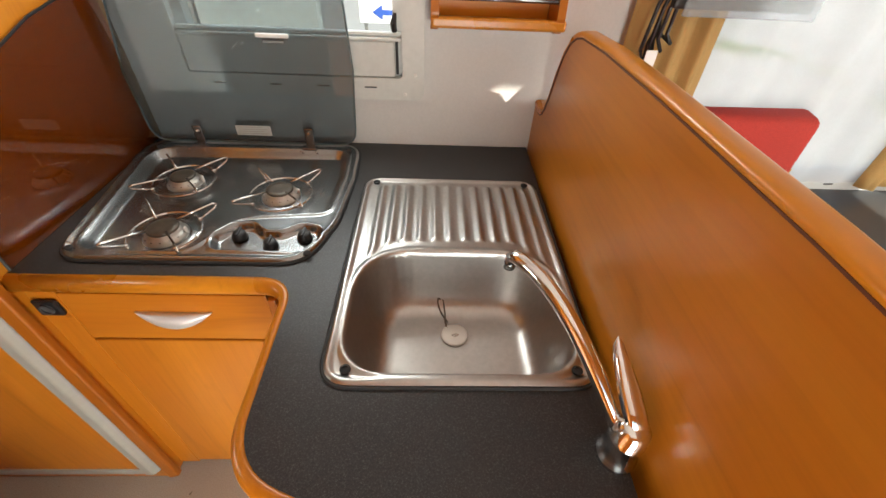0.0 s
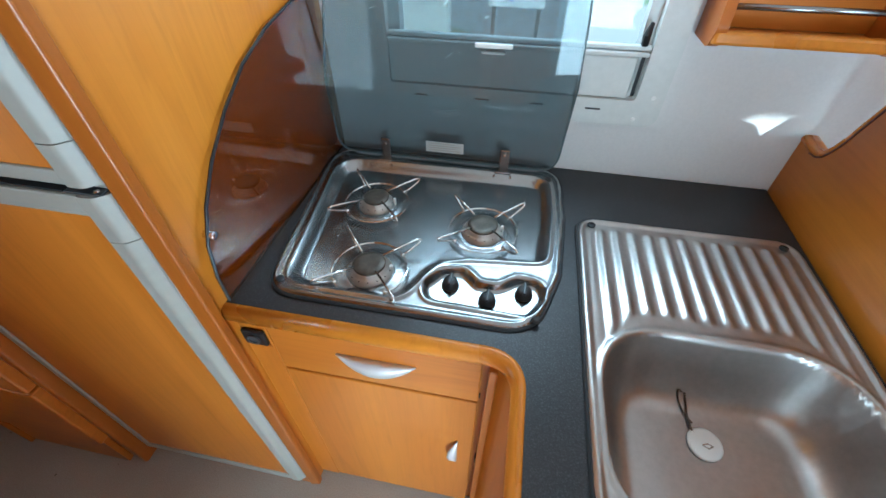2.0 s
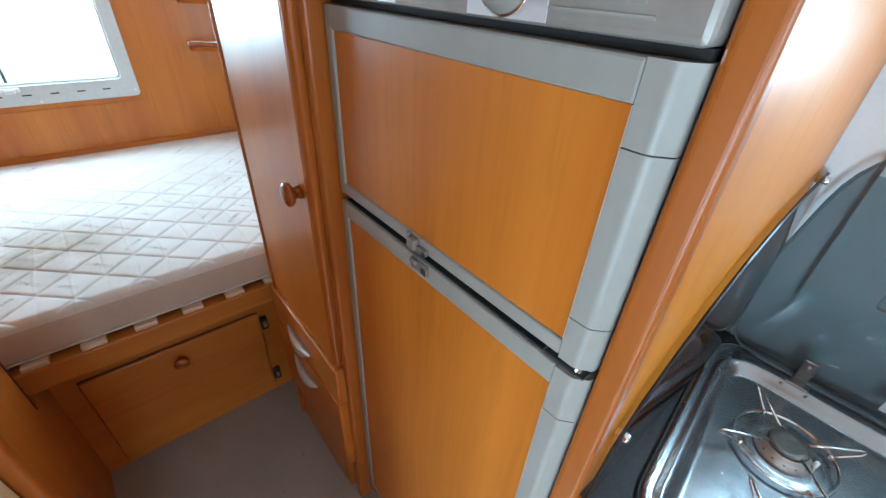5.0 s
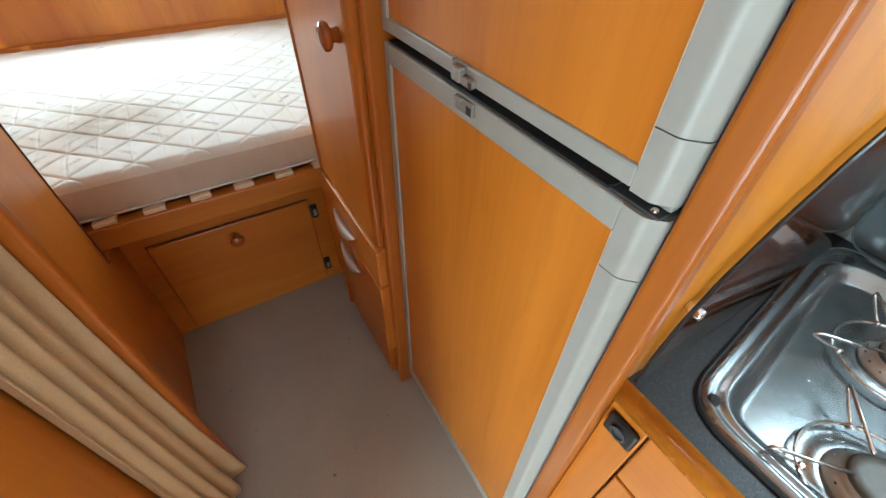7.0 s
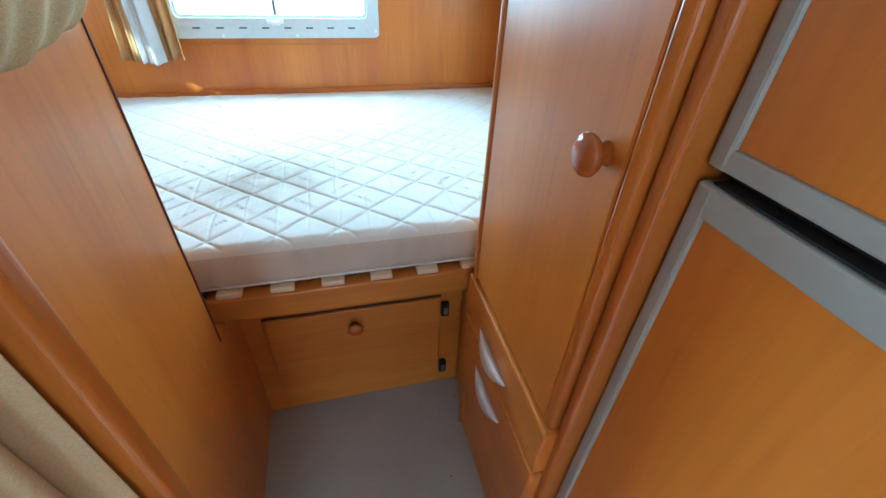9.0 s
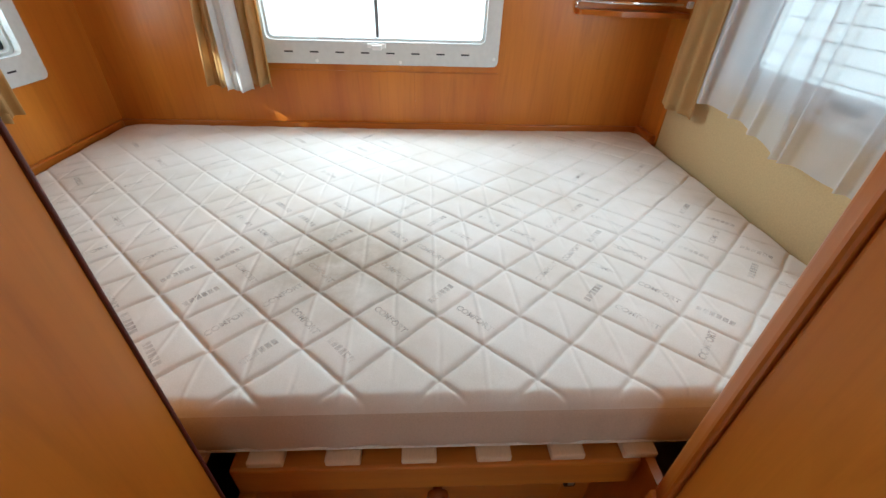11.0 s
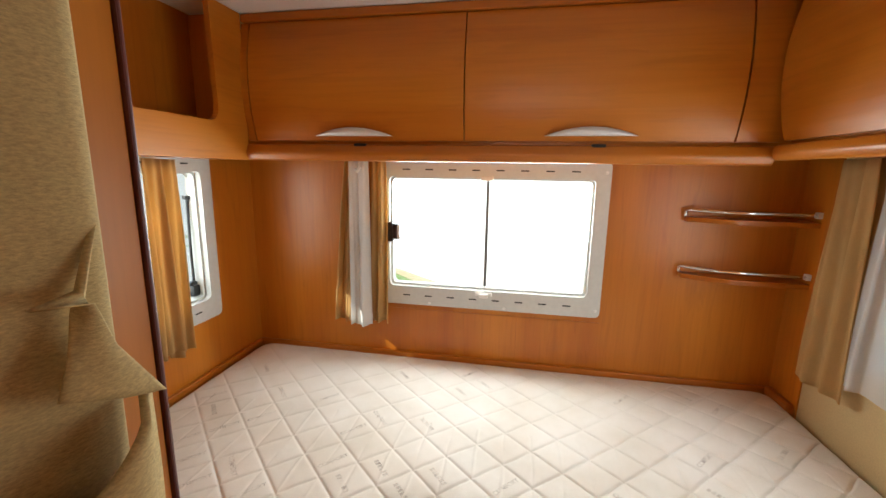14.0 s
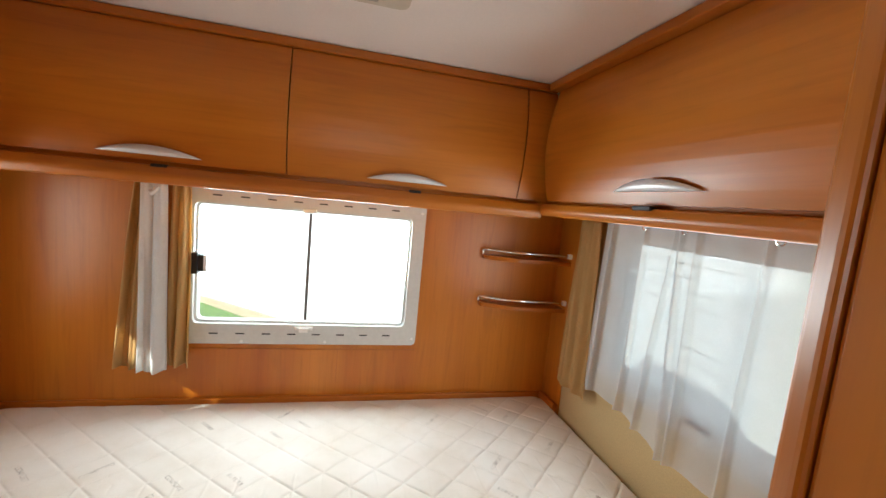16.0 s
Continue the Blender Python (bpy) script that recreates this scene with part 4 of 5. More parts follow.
for k in range(60):
    t = k / 59
    a = Vector((0.322, 0.586, 0))
    if t < 0.55:
        p = Vector((0.331 - 0.030 * (t / 0.55) - 0.006 * math.sin(t * 9), 0.583 + 0.085 * (t / 0.55), 0))
    else:
        s = (t - 0.55) / 0.45
        p = Vector((0.301 - 0.012 * math.sin(s * math.pi) + 0.016 * s, 0.668 - 0.035 * s + 0.012 * math.sin(s * math.pi * 1.2), 0))
    chain_pts.append(p)
bm = bmesh.new()
for p in chain_pts:
    bmesh.ops.create_icosphere(bm, subdivisions=1, radius=0.0021, matrix=Matrix.Translation((p.x, p.y, float(sink_height(np.array([p.x]), np.array([p.y]), np.array([0.1]))[0]) + 0.0035)))
part("chain", bm, plain("tarnished_chain", (0.16, 0.13, 0.11), 0.4, 0.6), sink, "small ball chain lying in the bowl", True)

tap = thing("mixer_tap", "chrome single lever mixer tap beside the sink", "tap")
TX, TY = 0.532, 0.300
part("base", lathe([(0.027, 0), (0.027, 0.006), (0.0235, 0.010), (0.0225, 0.045), (0.0235, 0.047), (0.0235, 0.052), (0.022, 0.054), (0.021, 0.075), (0.012, 0.082), (0, 0.084)], (TX, TY, TOP), "z", 28), CHROME, tap, smooth=True)
n = 18
path, rad = [], []
for k in range(n + 1):
    t = k / n
    path.append((TX - 0.006 - 0.124 * t, TY + 0.012 + 0.196 * t, TOP + 0.050 + 0.122 * math.sin(t * math.pi * 0.56)))
    rad.append(0.0125 - 0.0015 * t)
path.append((path[-1][0] - 0.006, path[-1][1] + 0.009, path[-1][2] - 0.012))
rad.append(0.0105)
part("spout", tube(path, rad, 14), CHROME, tap, smooth=True)
part("aerator", lathe([(0.009, 0.008), (0.009, -0.010), (0.007, -0.011), (0.0, -0.010)], (path[-1][0], path[-1][1], path[-1][2] - 0.006), "z", 14), STEEL, tap, smooth=True)
lev = [(0.014, 0.0), (0.016, 0.02), (0.0155, 0.05), (0.012, 0.085), (0.007, 0.110), (0.001, 0.118)]
bm = bmesh.new()
rows = []
for w, s in lev:
    rows.append([bm.verts.new((TX + 0.004 - 0.14 * s + wx, TY - 0.006 + 0.80 * s, TOP + 0.076 + 0.52 * s + h)) for wx, h in ((-w, 0), (-w * 0.6, 0.007), (0, 0.009), (w * 0.6, 0.007), (w, 0), (w * 0.6, -0.004), (-w * 0.6, -0.004))])
for a, b in zip(rows, rows[1:]):
    for j in range(7):
        bm.faces.new((a[j], a[(j + 1) % 7], b[(j + 1) % 7], b[j]))
bm.faces.new(rows[0])
bm.faces.new(rows[-1])
part("lever", bm, CHROME, tap, smooth=True)

hob_hole = rounded([(-0.448, 0.672), (0.022, 0.672), (0.062, 0.80), (0.073, 0.98), (0.066, 1.154), (-0.514, 1.154)], [0.066, 0.076, 0.12, 0.12, 0.066, 0.076], 8)
part("laminate", pierced(inner, [hob_hole, rrect(SX0 + 0.008, SX1 - 0.008, SY0 + 0.008, SY1 - 0.008, 0.045, 8)], TOP - 0.032, TOP), COUNTER, worktop)

# divider beside the sink
prof = [(1.188, 0.0), (1.188, 1.000), (1.160, 0.998)]
for a, b in ((1.142, 0.996), (1.120, 0.999), (1.104, 1.009), (1.088, 1.030), (1.074, 1.058), (1.058, 1.100), (1.042, 1.140), (1.022, 1.178), (0.995, 1.208), (0.965, 1.224), (0.930, 1.233), (0.80, 1.242), (0.60, 1.246), (0.30, 1.246), (0.10, 1.24)):
    prof.append((a, b))
prof += [(0.10, 0.0)]
divider = thing("divider_panel", "cherry laminate divider with a curved top between sink and seats", "divider")
part("panel", prism(prof, "x", 0.566, 0.594), wood("figured_cherry_laminate", "y", 0.85, 0.30, 1.03), divider)
edge = [p for p in prof[1:-1]]
bm = bmesh.new()
rows = []
for i, (y, z) in enumerate(edge):
    a, b = Vector(edge[max(i - 1, 0)]), Vector(edge[min(i + 1, len(edge) - 1)])
    t = (b - a).normalized()
    nrm = Vector((t.y, -t.x))
    if nrm.y < 0:
        nrm = -nrm
    if i < 2:
        nrm = Vector((0, 1))
    row = []
    for s, h in ((0.5640, -0.002), (0.5635, 0.003), (0.566, 0.008), (0.572, 0.010), (0.588, 0.010), (0.594, 0.008), (0.5965, 0.003), (0.597, -0.002)):
        row.append(bm.verts.new((s, y + nrm.x * h, z + nrm.y * h)))
    rows.append(row)
for a, b in zip(rows, rows[1:]):
    for j in range(8):
        bm.faces.new((a[j], a[(j + 1) % 8], b[(j + 1) % 8], b[j]))
bm.faces.new(rows[0])
bm.faces.new(rows[-1])
part("edge_trim", bm, ORANGE, divider, "light orange cherry edge strip", True)
bm = tube([(0.5655, y, z - 0.004) for y, z in edge[2:]], 0.0022, 5)
part("bead", bm, plain("dark_bead", (0.10, 0.03, 0.015), 0.5), divider)
part("post", box(0.562, 0.598, 0.075, 0.098, 0, 1.24, 0.006), EDGE_Z, divider)

# spice rack
rack = thing("spice_rack", "small cherry wall rack with a steel rail", "rack")
for xx in (0.278, 0.562):
    o = rounded([(Y_KIT - 0.001, 1.193), (Y_KIT - 0.085, 1.193), (Y_KIT - 0.10, 1.228), (Y_KIT - 0.08, 1.328), (Y_KIT - 0.001, 1.388)], [0, 0.02, 0.02, 0.03, 0], 5)
    part("side", prism(o, "x", xx - 0.009, xx + 0.009, 0.0), EDGE_Z, rack)
part("shelf", box(0.288, 0.552, Y_KIT - 0.080, Y_KIT - 0.002, 1.196, 1.208, 0.003), EDGE_X, rack)
part("front_rail", box(0.270, 0.578, Y_KIT - 0.098, Y_KIT - 0.082, 1.200, 1.224, 0.006), ORANGE, rack)
part("rail", tube([(0.288, Y_KIT - 0.088, 1.260), (0.552, Y_KIT - 0.088, 1.260)], 0.005, 10), STEEL, rack, "steel rail", True)
part("back", box(0.288, 0.552, Y_KIT - 0.008, Y_KIT - 0.002, 1.209, 1.368), WOOD_X, rack)

# amber splash guard
guard_pts = [(1.186, 0.872), (0.628, 0.872), (0.629, 0.93), (0.642, 0.99), (0.673, 1.045), (0.722, 1.097), (0.79, 1.148), (0.87, 1.192), (0.965, 1.222), (1.07, 1.239), (1.186, 1.246)]
guard = thing("splash_guard", "amber tinted splash panel with curved edge beside the hob", "splash guard")
gp = part("sheet", prism(guard_pts, "x", -0.5055, -0.5015), AMBER, guard)
gp.visible_shadow = False
part("edge", tube([(-0.5035, y, z) for y, z in guard_pts[1:]], 0.0028, 6), BLACK, guard)
for cy, cz in ((0.660, 0.998), (1.168, 1.236)):
    part("clip", lathe([(0.0068, -0.010), (0.0072, 0.0), (0.0072, 0.007), (0.006, 0.009), (0.0, 0.0095)], (-0.503, cy - 0.004, cz + 0.004), "x", 16), CHROME, guard, smooth=True)

# tall unit with the fridge
tall = thing("fridge_housing", "tall cherry laminate housing round the fridge", "cabinet")
part("side_panel", box(-0.534, -0.514, 0.604, 1.186, 0.0, Z_TOP - 0.003), wood("pale_cherry_laminate", "z", 1.02, 0.30, 1.06), tall)
part("gap_strip", box(-0.5405, -0.5385, 0.594, 0.603, 0.0, Z_TOP - 0.004), RUBBER, tall)
o = rounded([(-0.538, 0.579), (-0.507, 0.585), (-0.507, 0.603), (-0.538, 0.603)], [0.007, 0.008, 0.002, 0], 6)
# Cherry trim with the post's shade put into a darker tint.
part("post", prism(o, "z", 0.0, Z_TOP - 0.003), wood("shaded_cherry_trim", "z", 0.66, 0.28, 0.88), tall, smooth=False)
o = rounded([(-1.1135, 0.538), (-1.0905, 0.538), (-1.0905, 0.60), (-1.1135, 0.60)], [0.010, 0.010, 0, 0], 6)
part("post", prism(o, "z", 0.0, Z_TOP - 0.003), EDGE_Z, tall, "rounded reddish cherry post")
part("side_panel", box(-1.108, -1.093, 0.602, 1.186, 0.0, Z_TOP - 0.003), WOOD_Z, tall)
part("top_front", box(-1.090, -0.541, 0.585, 0.603, 1.60, Z_TOP - 0.003, 0.003), WOOD_X, tall)
part("plinth", box(-1.090, -0.541, 0.585, 0.60, 0.0, 0.045), EDGE_X, tall)

fridge = thing("fridge_freezer", "built-in fridge freezer with cherry door panels in grey frames", "fridge")
part("body", box(-1.086, -0.545, 0.607, 1.15, 0.05, 1.597), GREY_TRIM, fridge)


def fridge_door(z0, z1, name, label):
    d = part(name, box(-1.088, -0.543, 0.588, 0.606, z0, z1, 0.004), GREY_TRIM, fridge, label)
    low = 0.0225 if z0 > 1 else 0.034
    for b in ((-1.086, -0.5795, 0.570, 0.590, z1 - 0.034, z1 - 0.0005), (-1.086, -0.5795, 0.570, 0.590, z0 + 0.0005, z0 + low)):
        part("frame_rail", box(*b, 0.003), GREY_TRIM, d)
    part("frame_stile", box(-1.087, -1.066, 0.569, 0.590, z0, z1, 0.004), GREY_TRIM, d)
    seams = (1.052,) if z0 < 1 else (1.204, 1.386)
    o = rounded([(-0.579, 0.5685), (-0.556, 0.5685), (-0.541, 0.583), (-0.541, 0.604), (-0.579, 0.604)], [0.001, 0.014, 0.008, 0, 0], 7)
    cuts = [z0] + [z for z in seams] + [z1]
    for a, b in zip(cuts, cuts[1:]):
        part("frame_stile", prism(o, "z", a + (0.0007 if a > z0 else 0), b - (0.0007 if b < z1 else 0)), GREY_TRIM, d)
    part("door_panel", box(-1.0655, -0.5798, 0.5735, 0.588, z0 + low + 0.0005, z1 - 0.0345), WOOD_Z, d, "cherry door panel")
    part("bead", box(-0.5808, -0.5794, 0.5705, 0.5745, z0 + low, z1 - 0.034), PALE_BEAD, d)
    return d


PALE_BEAD = plain("pale_edge_bead", (0.62, 0.50, 0.36), 0.4)
lower = fridge_door(0.052, 1.129, "fridge_door", "tall lower door")
upper = fridge_door(1.1445, 1.452, "freezer_door", "upper freezer door")
part("hinge_plate", box(-0.600, -0.546, 0.574, 0.600, 1.1295, 1.1325, 0.001), DARKGREY, fridge, "dark hinge plate")
part("hinge_block", box(-0.566, -0.546, 0.588, 0.600, 1.1326, 1.1438, 0.002), GREY_TRIM, fridge)
part("screw", lathe([(0.004, 0), (0.003, 0.0014), (0, 0.0016)], (-0.556, 0.581, 1.1326), "z", 10), CHROME, fridge)
# Black strips fill the gap, one along the lower door's top.
part("gap_seal", box(-1.084, -0.562, 0.596, 0.6055, 1.1296, 1.1440), RUBBER, fridge, "black strip in the gap between the doors")
part("gap_seal", box(-1.075, -0.604, 0.575, 0.5955, 1.1293, 1.1318), RUBBER, fridge, "black strip in the gap between the doors")
LATCH = plain("latch_plastic", (0.36, 0.35, 0.32), 0.25, 0.5)
bm = box(-0.857, -0.838, 0.557, 0.570, 1.1465, 1.165, 0.003)
box(-0.839, -0.816, 0.561, 0.570, 1.1455, 1.156, 0.002, bm=bm)
box(-0.862, -0.858, 0.562, 0.570, 1.150, 1.170, 0.001, bm=bm)
catch = part("latch", bm, LATCH, upper, "grey plastic door latch")
part("latch_hole", box(-0.821, -0.814, 0.5600, 0.5608, 1.1462, 1.1545), RUBBER, catch)
bm = box(-0.856, -0.814, 0.565, 0.570, 1.108, 1.127, 0.002)
box(-0.852, -0.836, 0.560, 0.566, 1.121, 1.1285, 0.002, bm=bm)
keep = part("latch_keep", bm, LATCH, lower, "grey plastic latch keep")
part("latch_hole", box(-0.828, -0.817, 0.5642, 0.5649, 1.110, 1.121), RUBBER, keep)
control = part("control_panel", box(-1.088, -0.541, 0.566, 0.606, 1.461, 1.597, 0.006), plain("grey_control_plastic", (0.36, 0.345, 0.31), 0.3, 0.3), fridge, "grey control panel")
part("gap_seal", box(-1.086, -0.543, 0.584, 0.605, 1.4525, 1.4605), RUBBER, fridge)
for kx in (-0.93, -0.72):
    k = part("knob", lathe([(0.030, 0), (0.030, -0.004), (0.024, -0.006), (0.022, -0.020), (0.018, -0.023), (0, -0.023)], (kx, 0.5655, 1.497), "y", 24), GREY_TRIM, control, "grey dial with chrome ring", True)
    part("dial_ring", tube([(kx + 0.031 * math.cos(a), 0.5648, 1.497 + 0.031 * math.sin(a)) for a in [2 * math.pi * q / 28 for q in range(28)]], 0.0025, 6, True), CHROME, k, smooth=True)
    part("dial_plate", box(kx - 0.075 if kx < -0.8 else kx - 0.045, kx + 0.042 if kx < -0.8 else kx + 0.05, 0.5645, 0.5658, 1.464, 1.53), SILVER, control)
bm = bmesh.new()
for k in range(5):
    box(-0.655 + k * 0.014, -0.645 + k * 0.014, 0.5648, 0.5658, 1.483, 1.488, bm=bm)
box(-0.67, -0.58, 0.5648, 0.5658, 1.474, 1.4765, bm=bm)
part("print", bm, GREY_TRIM, control)

# ---- wardrobe ----
ward = thing("wardrobe", "tall cherry wardrobe with two drawers beside the bed", "wardrobe")
part("body", box(-1.533, -1.1145, 0.548, 1.075, 0.0, Z_TOP - 0.003), WOOD_Z, ward)
part("side_panel", box(-1.550, -1.534, 0.540, 1.075, 0.0, Z_TOP - 0.003, 0.003), WOOD_Z, ward)
door = part("door", box(-1.519, -1.1335, 0.522, 0.546, 0.650, Z_TOP - 0.05, 0.005), WOOD_Z, ward, "tall cherry door")
part("door_edge", prism(rounded([(-1.1325, 0.518), (-1.1145, 0.526), (-1.1145, 0.546), (-1.1325, 0.546)], [0.008, 0.010, 0, 0], 4), "z", 0.650, Z_TOP - 0.05), EDGE_Z, door)
part("door_edge", prism(rounded([(-1.550, 0.524), (-1.520, 0.515), (-1.520, 0.539), (-1.550, 0.539)], [0.010, 0.008, 0, 0], 4), "z", 0.0, Z_TOP - 0.004), EDGE_Z, ward)
part("knob", lathe([(0.0145, 0), (0.0115, -0.008), (0.0125, -0.013), (0.0215, -0.017), (0.0250, -0.023), (0.0235, -0.029), (0.015, -0.034), (0, -0.0355)], (-1.170, 0.521, 1.123), "y", 28), KNOB_WOOD, door, "glossy turned wooden knob", True)
d1 = part("drawer_front", box(-1.548, -1.108, 0.513, 0.546, 0.507, 0.643, 0.006), WOOD_X, ward)
bow_handle("handle", d1, (-1.345, 0, 0.566), 0.165, 0.036, 0.513, "-y")
d2 = part("drawer_front", box(-1.548, -1.108, 0.513, 0.546, 0.200, 0.500, 0.006), WOOD_X, ward)
bow_handle("handle", d2, (-1.342, 0, 0.432), 0.165, 0.036, 0.513, "-y")
part("plinth", box(-1.540, -1.15, 0.530, 0.547, 0.0, 0.196), WOOD_X, ward)

# ---- washroom wall and post ----
PW = thing("washroom_partition", "cherry laminate partition beside the bed with a dark edge", "partition", kind="structure")
FACE = -0.098
part("panel", box(-1.548, -0.30, FACE - 0.030, FACE, 0.0, Z_TOP - 0.002), WOOD_Z, PW)
part("edge_strip", box(-1.5525, -1.5485, FACE - 0.032, FACE + 0.003, 0.526, Z_TOP - 0.002, 0.0015), plain("dark_edge_strip", (0.10, 0.022, 0.018), 0.4), PW, "dark red-brown edge strip")
part("lower_panel", box(-1.700, -1.5485, FACE - 0.030, FACE - 0.002, 0.0, 0.524), WOOD_Z, PW)
part("cross_panel", box(-0.298, -0.270, Y_LEFT + 0.001, FACE - 0.002, 0.0, Z_TOP - 0.002), WOOD_Z, PW)
part("bed_end_panel", box(-1.582, -1.5535, Y_LEFT + 0.001, FACE - 0.033, 0.526, Z_TOP - 0.002), WOOD_Z, PW)
post = thing("door_post", "rounded cherry door post with a curtain beside it", "post", kind="structure")
part("board", prism(rounded([(-1.106, FACE + 0.001), (-1.106, -0.002), (-1.074, -0.002), (-1.074, FACE + 0.001)], [0, 0.012, 0.010, 0], 6), "z", 0.004, Z_TOP - 0.002), EDGE_Z, post)

# ---- bed ----
bed = thing("bed_base", "cherry bed base with pine rail, birch slats and a storage flap", "bed")
part("side_rail", box(-1.655, -1.610, -0.128, 0.548, 0.525, 0.598, 0.006), PINE, bed, "varnished pine front rail")
part("front_board", box(-1.716, -1.701, -0.128, 0.572, 0.0, 0.56), WOOD_Y, bed)
# Black sheet whose border paints the shade round the flap.
part("reveal", box(-1.6998, -1.6972, -0.0425, 0.4825, 0.0195, 0.4345), RUBBER, bed)
flap = part("flap", box(-1.699, -1.688, -0.040, 0.480, 0.022, 0.432, 0.003), WOOD_Y, bed, "cherry storage flap")
part("knob", lathe([(0.010, 0), (0.009, 0.010), (0.012, 0.014), (0.021, 0.018), (0.022, 0.025), (0.016, 0.031), (0.0, 0.033)], (-1.688, 0.212, 0.372), "x", 22), KNOB_WOOD, flap, "turned wooden knob", True)
for hz in (0.378, 0.095):
    h = part("hinge", box(-1.7, -1.684, 0.484, 0.508, hz - 0.028, hz + 0.028, 0.003), BLACK, flap, "black flap hinge")
    part("hinge_leaf", box(-1.6838, -1.682, 0.490, 0.502, hz - 0.016, hz + 0.012), ALU, h)
for k in range(16):
    y0 = -0.0985 + 0.1226 * (k - 7)
    part("slat", box(-2.89, -1.614, y0, y0 + 0.057, 0.5990, 0.6135, 0.003), BEECH, bed)
part("end_board", box(-1.700, -1.551, 0.552, 0.568, 0.0, 0.60), WOOD_Z, bed)
part("bearer", box(-1.97, -1.94, Y_LEFT + 0.02, 1.06, 0.54, 0.5985), PINE, bed)
part("bearer", box(-2.90, -2.87, Y_LEFT + 0.02, 1.06, 0.54, 0.5985), PINE, bed)

MX0, MX1, MY0, MY1, MZ0, MZ1 = -2.890, -1.634, -0.955, 1.060, 0.614, 0.732


def quilt(x, y):
    """Height of the quilted top over its own mean plane."""
    wob = 0.03 * np.sin(5.1 * x + 2.0 * y) + 0.03 * np.sin(4.3 * y - 3.1 * x + 1.0) + 0.020 * np.sin(41 * x + 19 * y) * np.sin(37 * y - 13 * x)
    u, v = (x + 1.675) / 0.0705 + wob, (y - 0.055) / 0.0765 + wob * 0.7
    p, q = (u + v) / 2, (u - v) / 2
    a = np.abs(p - np.round(p)) * 2 * 0.0533
    b = np.abs(q - np.round(q)) * 2 * 0.0533
    seam = 1 - np.exp(-np.minimum(a, b) / 0.0026)
    pillow = np.sqrt(np.clip(a / 0.053, 0, 1) * np.clip(b / 0.053, 0, 1) + 1e-6)
    off = 0.0022 * np.sin(23 * x + 7 * np.round(v))
    crease = np.exp(-(((v - np.round(v)) * 0.0765 + off) / 0.0026) ** 2) * np.sin(9 * x + 17 * np.round(v) + 1)
    # Seams shallower at rear left: the soft light there is put into the shape.
    worn = 0.50 + 0.50 * smooth01(np.clip((x + 2.62 + 0.45 * y) / 0.60, 0, 1))
    return worn * (0.0066 * seam + 0.0034 * pillow) - 0.0020 * crease * (x > -2.45) - 0.0086


def mattress_mesh():
    step = 0.0030
    xs = np.linspace(MX0, MX1, int((MX1 - MX0) / step) + 1)
    ys = np.linspace(MY0, MY1, int((MY1 - MY0) / step) + 1)
    gx, gy = np.meshgrid(xs, ys, indexing="ij")
    line = rrect(MX0, MX1, MY0, MY1, 0.06, 8)
    d, nx, ny = edge_distance(gx, gy, line)
    dd = np.maximum(d, 0)
    R = 0.022
    t = np.clip(dd / R, 0, 1)
    edge = R * (1 - np.sqrt(np.clip(1 - (1 - t) ** 2, 0, 1)))
    sag = 0.006 * np.sin(gx * 3.0) * np.sin(gy * 2.2 + 0.5)
    z = MZ1 - edge + (quilt(gx, gy) + sag) * np.clip(dd / 0.016, 0, 1)
    out = d < 0
    gx, gy = np.where(out, nx, gx), np.where(out, ny, gy)
    bm = bmesh.new()
    g = [[bm.verts.new((gx[i, j], gy[i, j], z[i, j])) for j in range(len(ys))] for i in range(len(xs))]
    for i in range(len(xs) - 1):
        for j in range(len(ys) - 1):
            bm.faces.new((g[i][j], g[i + 1][j], g[i + 1][j + 1], g[i][j + 1]))
    return bm


mattress = thing("mattress", "white quilted mattress with faint grey print, worn and slightly stained", "mattress")
part("quilted_top", mattress_mesh(), TICKING, mattress, smooth=True)
side_line = rrect(MX0, MX1, MY0, MY1, 0.06, 8)


def dense(line, step):
    out = []
    k = len(line)
    for i in range(k):
        a, b = Vector(line[i]), Vector(line[(i + 1) % k])
        n = max(1, int((b - a).length / step))
        for j in range(n):
            out.append(tuple(a + (b - a) * j / n))
    return out


ring = dense(side_line, 0.012)
bm = bmesh.new()
cx, cy = (MX0 + MX1) / 2, (MY0 + MY1) / 2
rows = []
for h, o in ((0.1005, -0.0045), (0.094, 0.001), (0.080, 0.004), (0.055, 0.006), (0.030, 0.006), (0.012, 0.003), (0.0, -0.012)):
    row = []
    for x, y in ring:
        w = (0.004 * noise.noise(Vector((x * 14, y * 14, h * 4))) + 0.0035 * noise.noise(Vector((x * 45, y * 45, 3.0 + h * 6)))) * (1 if h < 0.09 else 0.4)
        dx = 1 if x > MX1 - 0.05 else (-1 if x < MX0 + 0.05 else 0)
        dy = 1 if y > MY1 - 0.05 else (-1 if y < MY0 + 0.05 else 0)
        l2 = math.hypot(dx, dy) or 1
        row.append(bm.verts.new((x + dx / l2 * (o + w), y + dy / l2 * (o + w), MZ0 + h)))
    rows.append(row)
k = len(ring)
for a, b in zip(rows, rows[1:]):
    for j in range(k):
        bm.faces.new((a[j], a[(j + 1) % k], b[(j + 1) % k], b[j]))
bm.faces.new(rows[-1])
part("side_band", bm, cloth("pinkish_ticking_band", (0.58, 0.47, 0.37), 400, 0, 0, (1, 1, 1), 0.1), mattress, "plain beige side band", True)
pipe = [(x, y, MZ0 + 0.006) for x, y in ring]
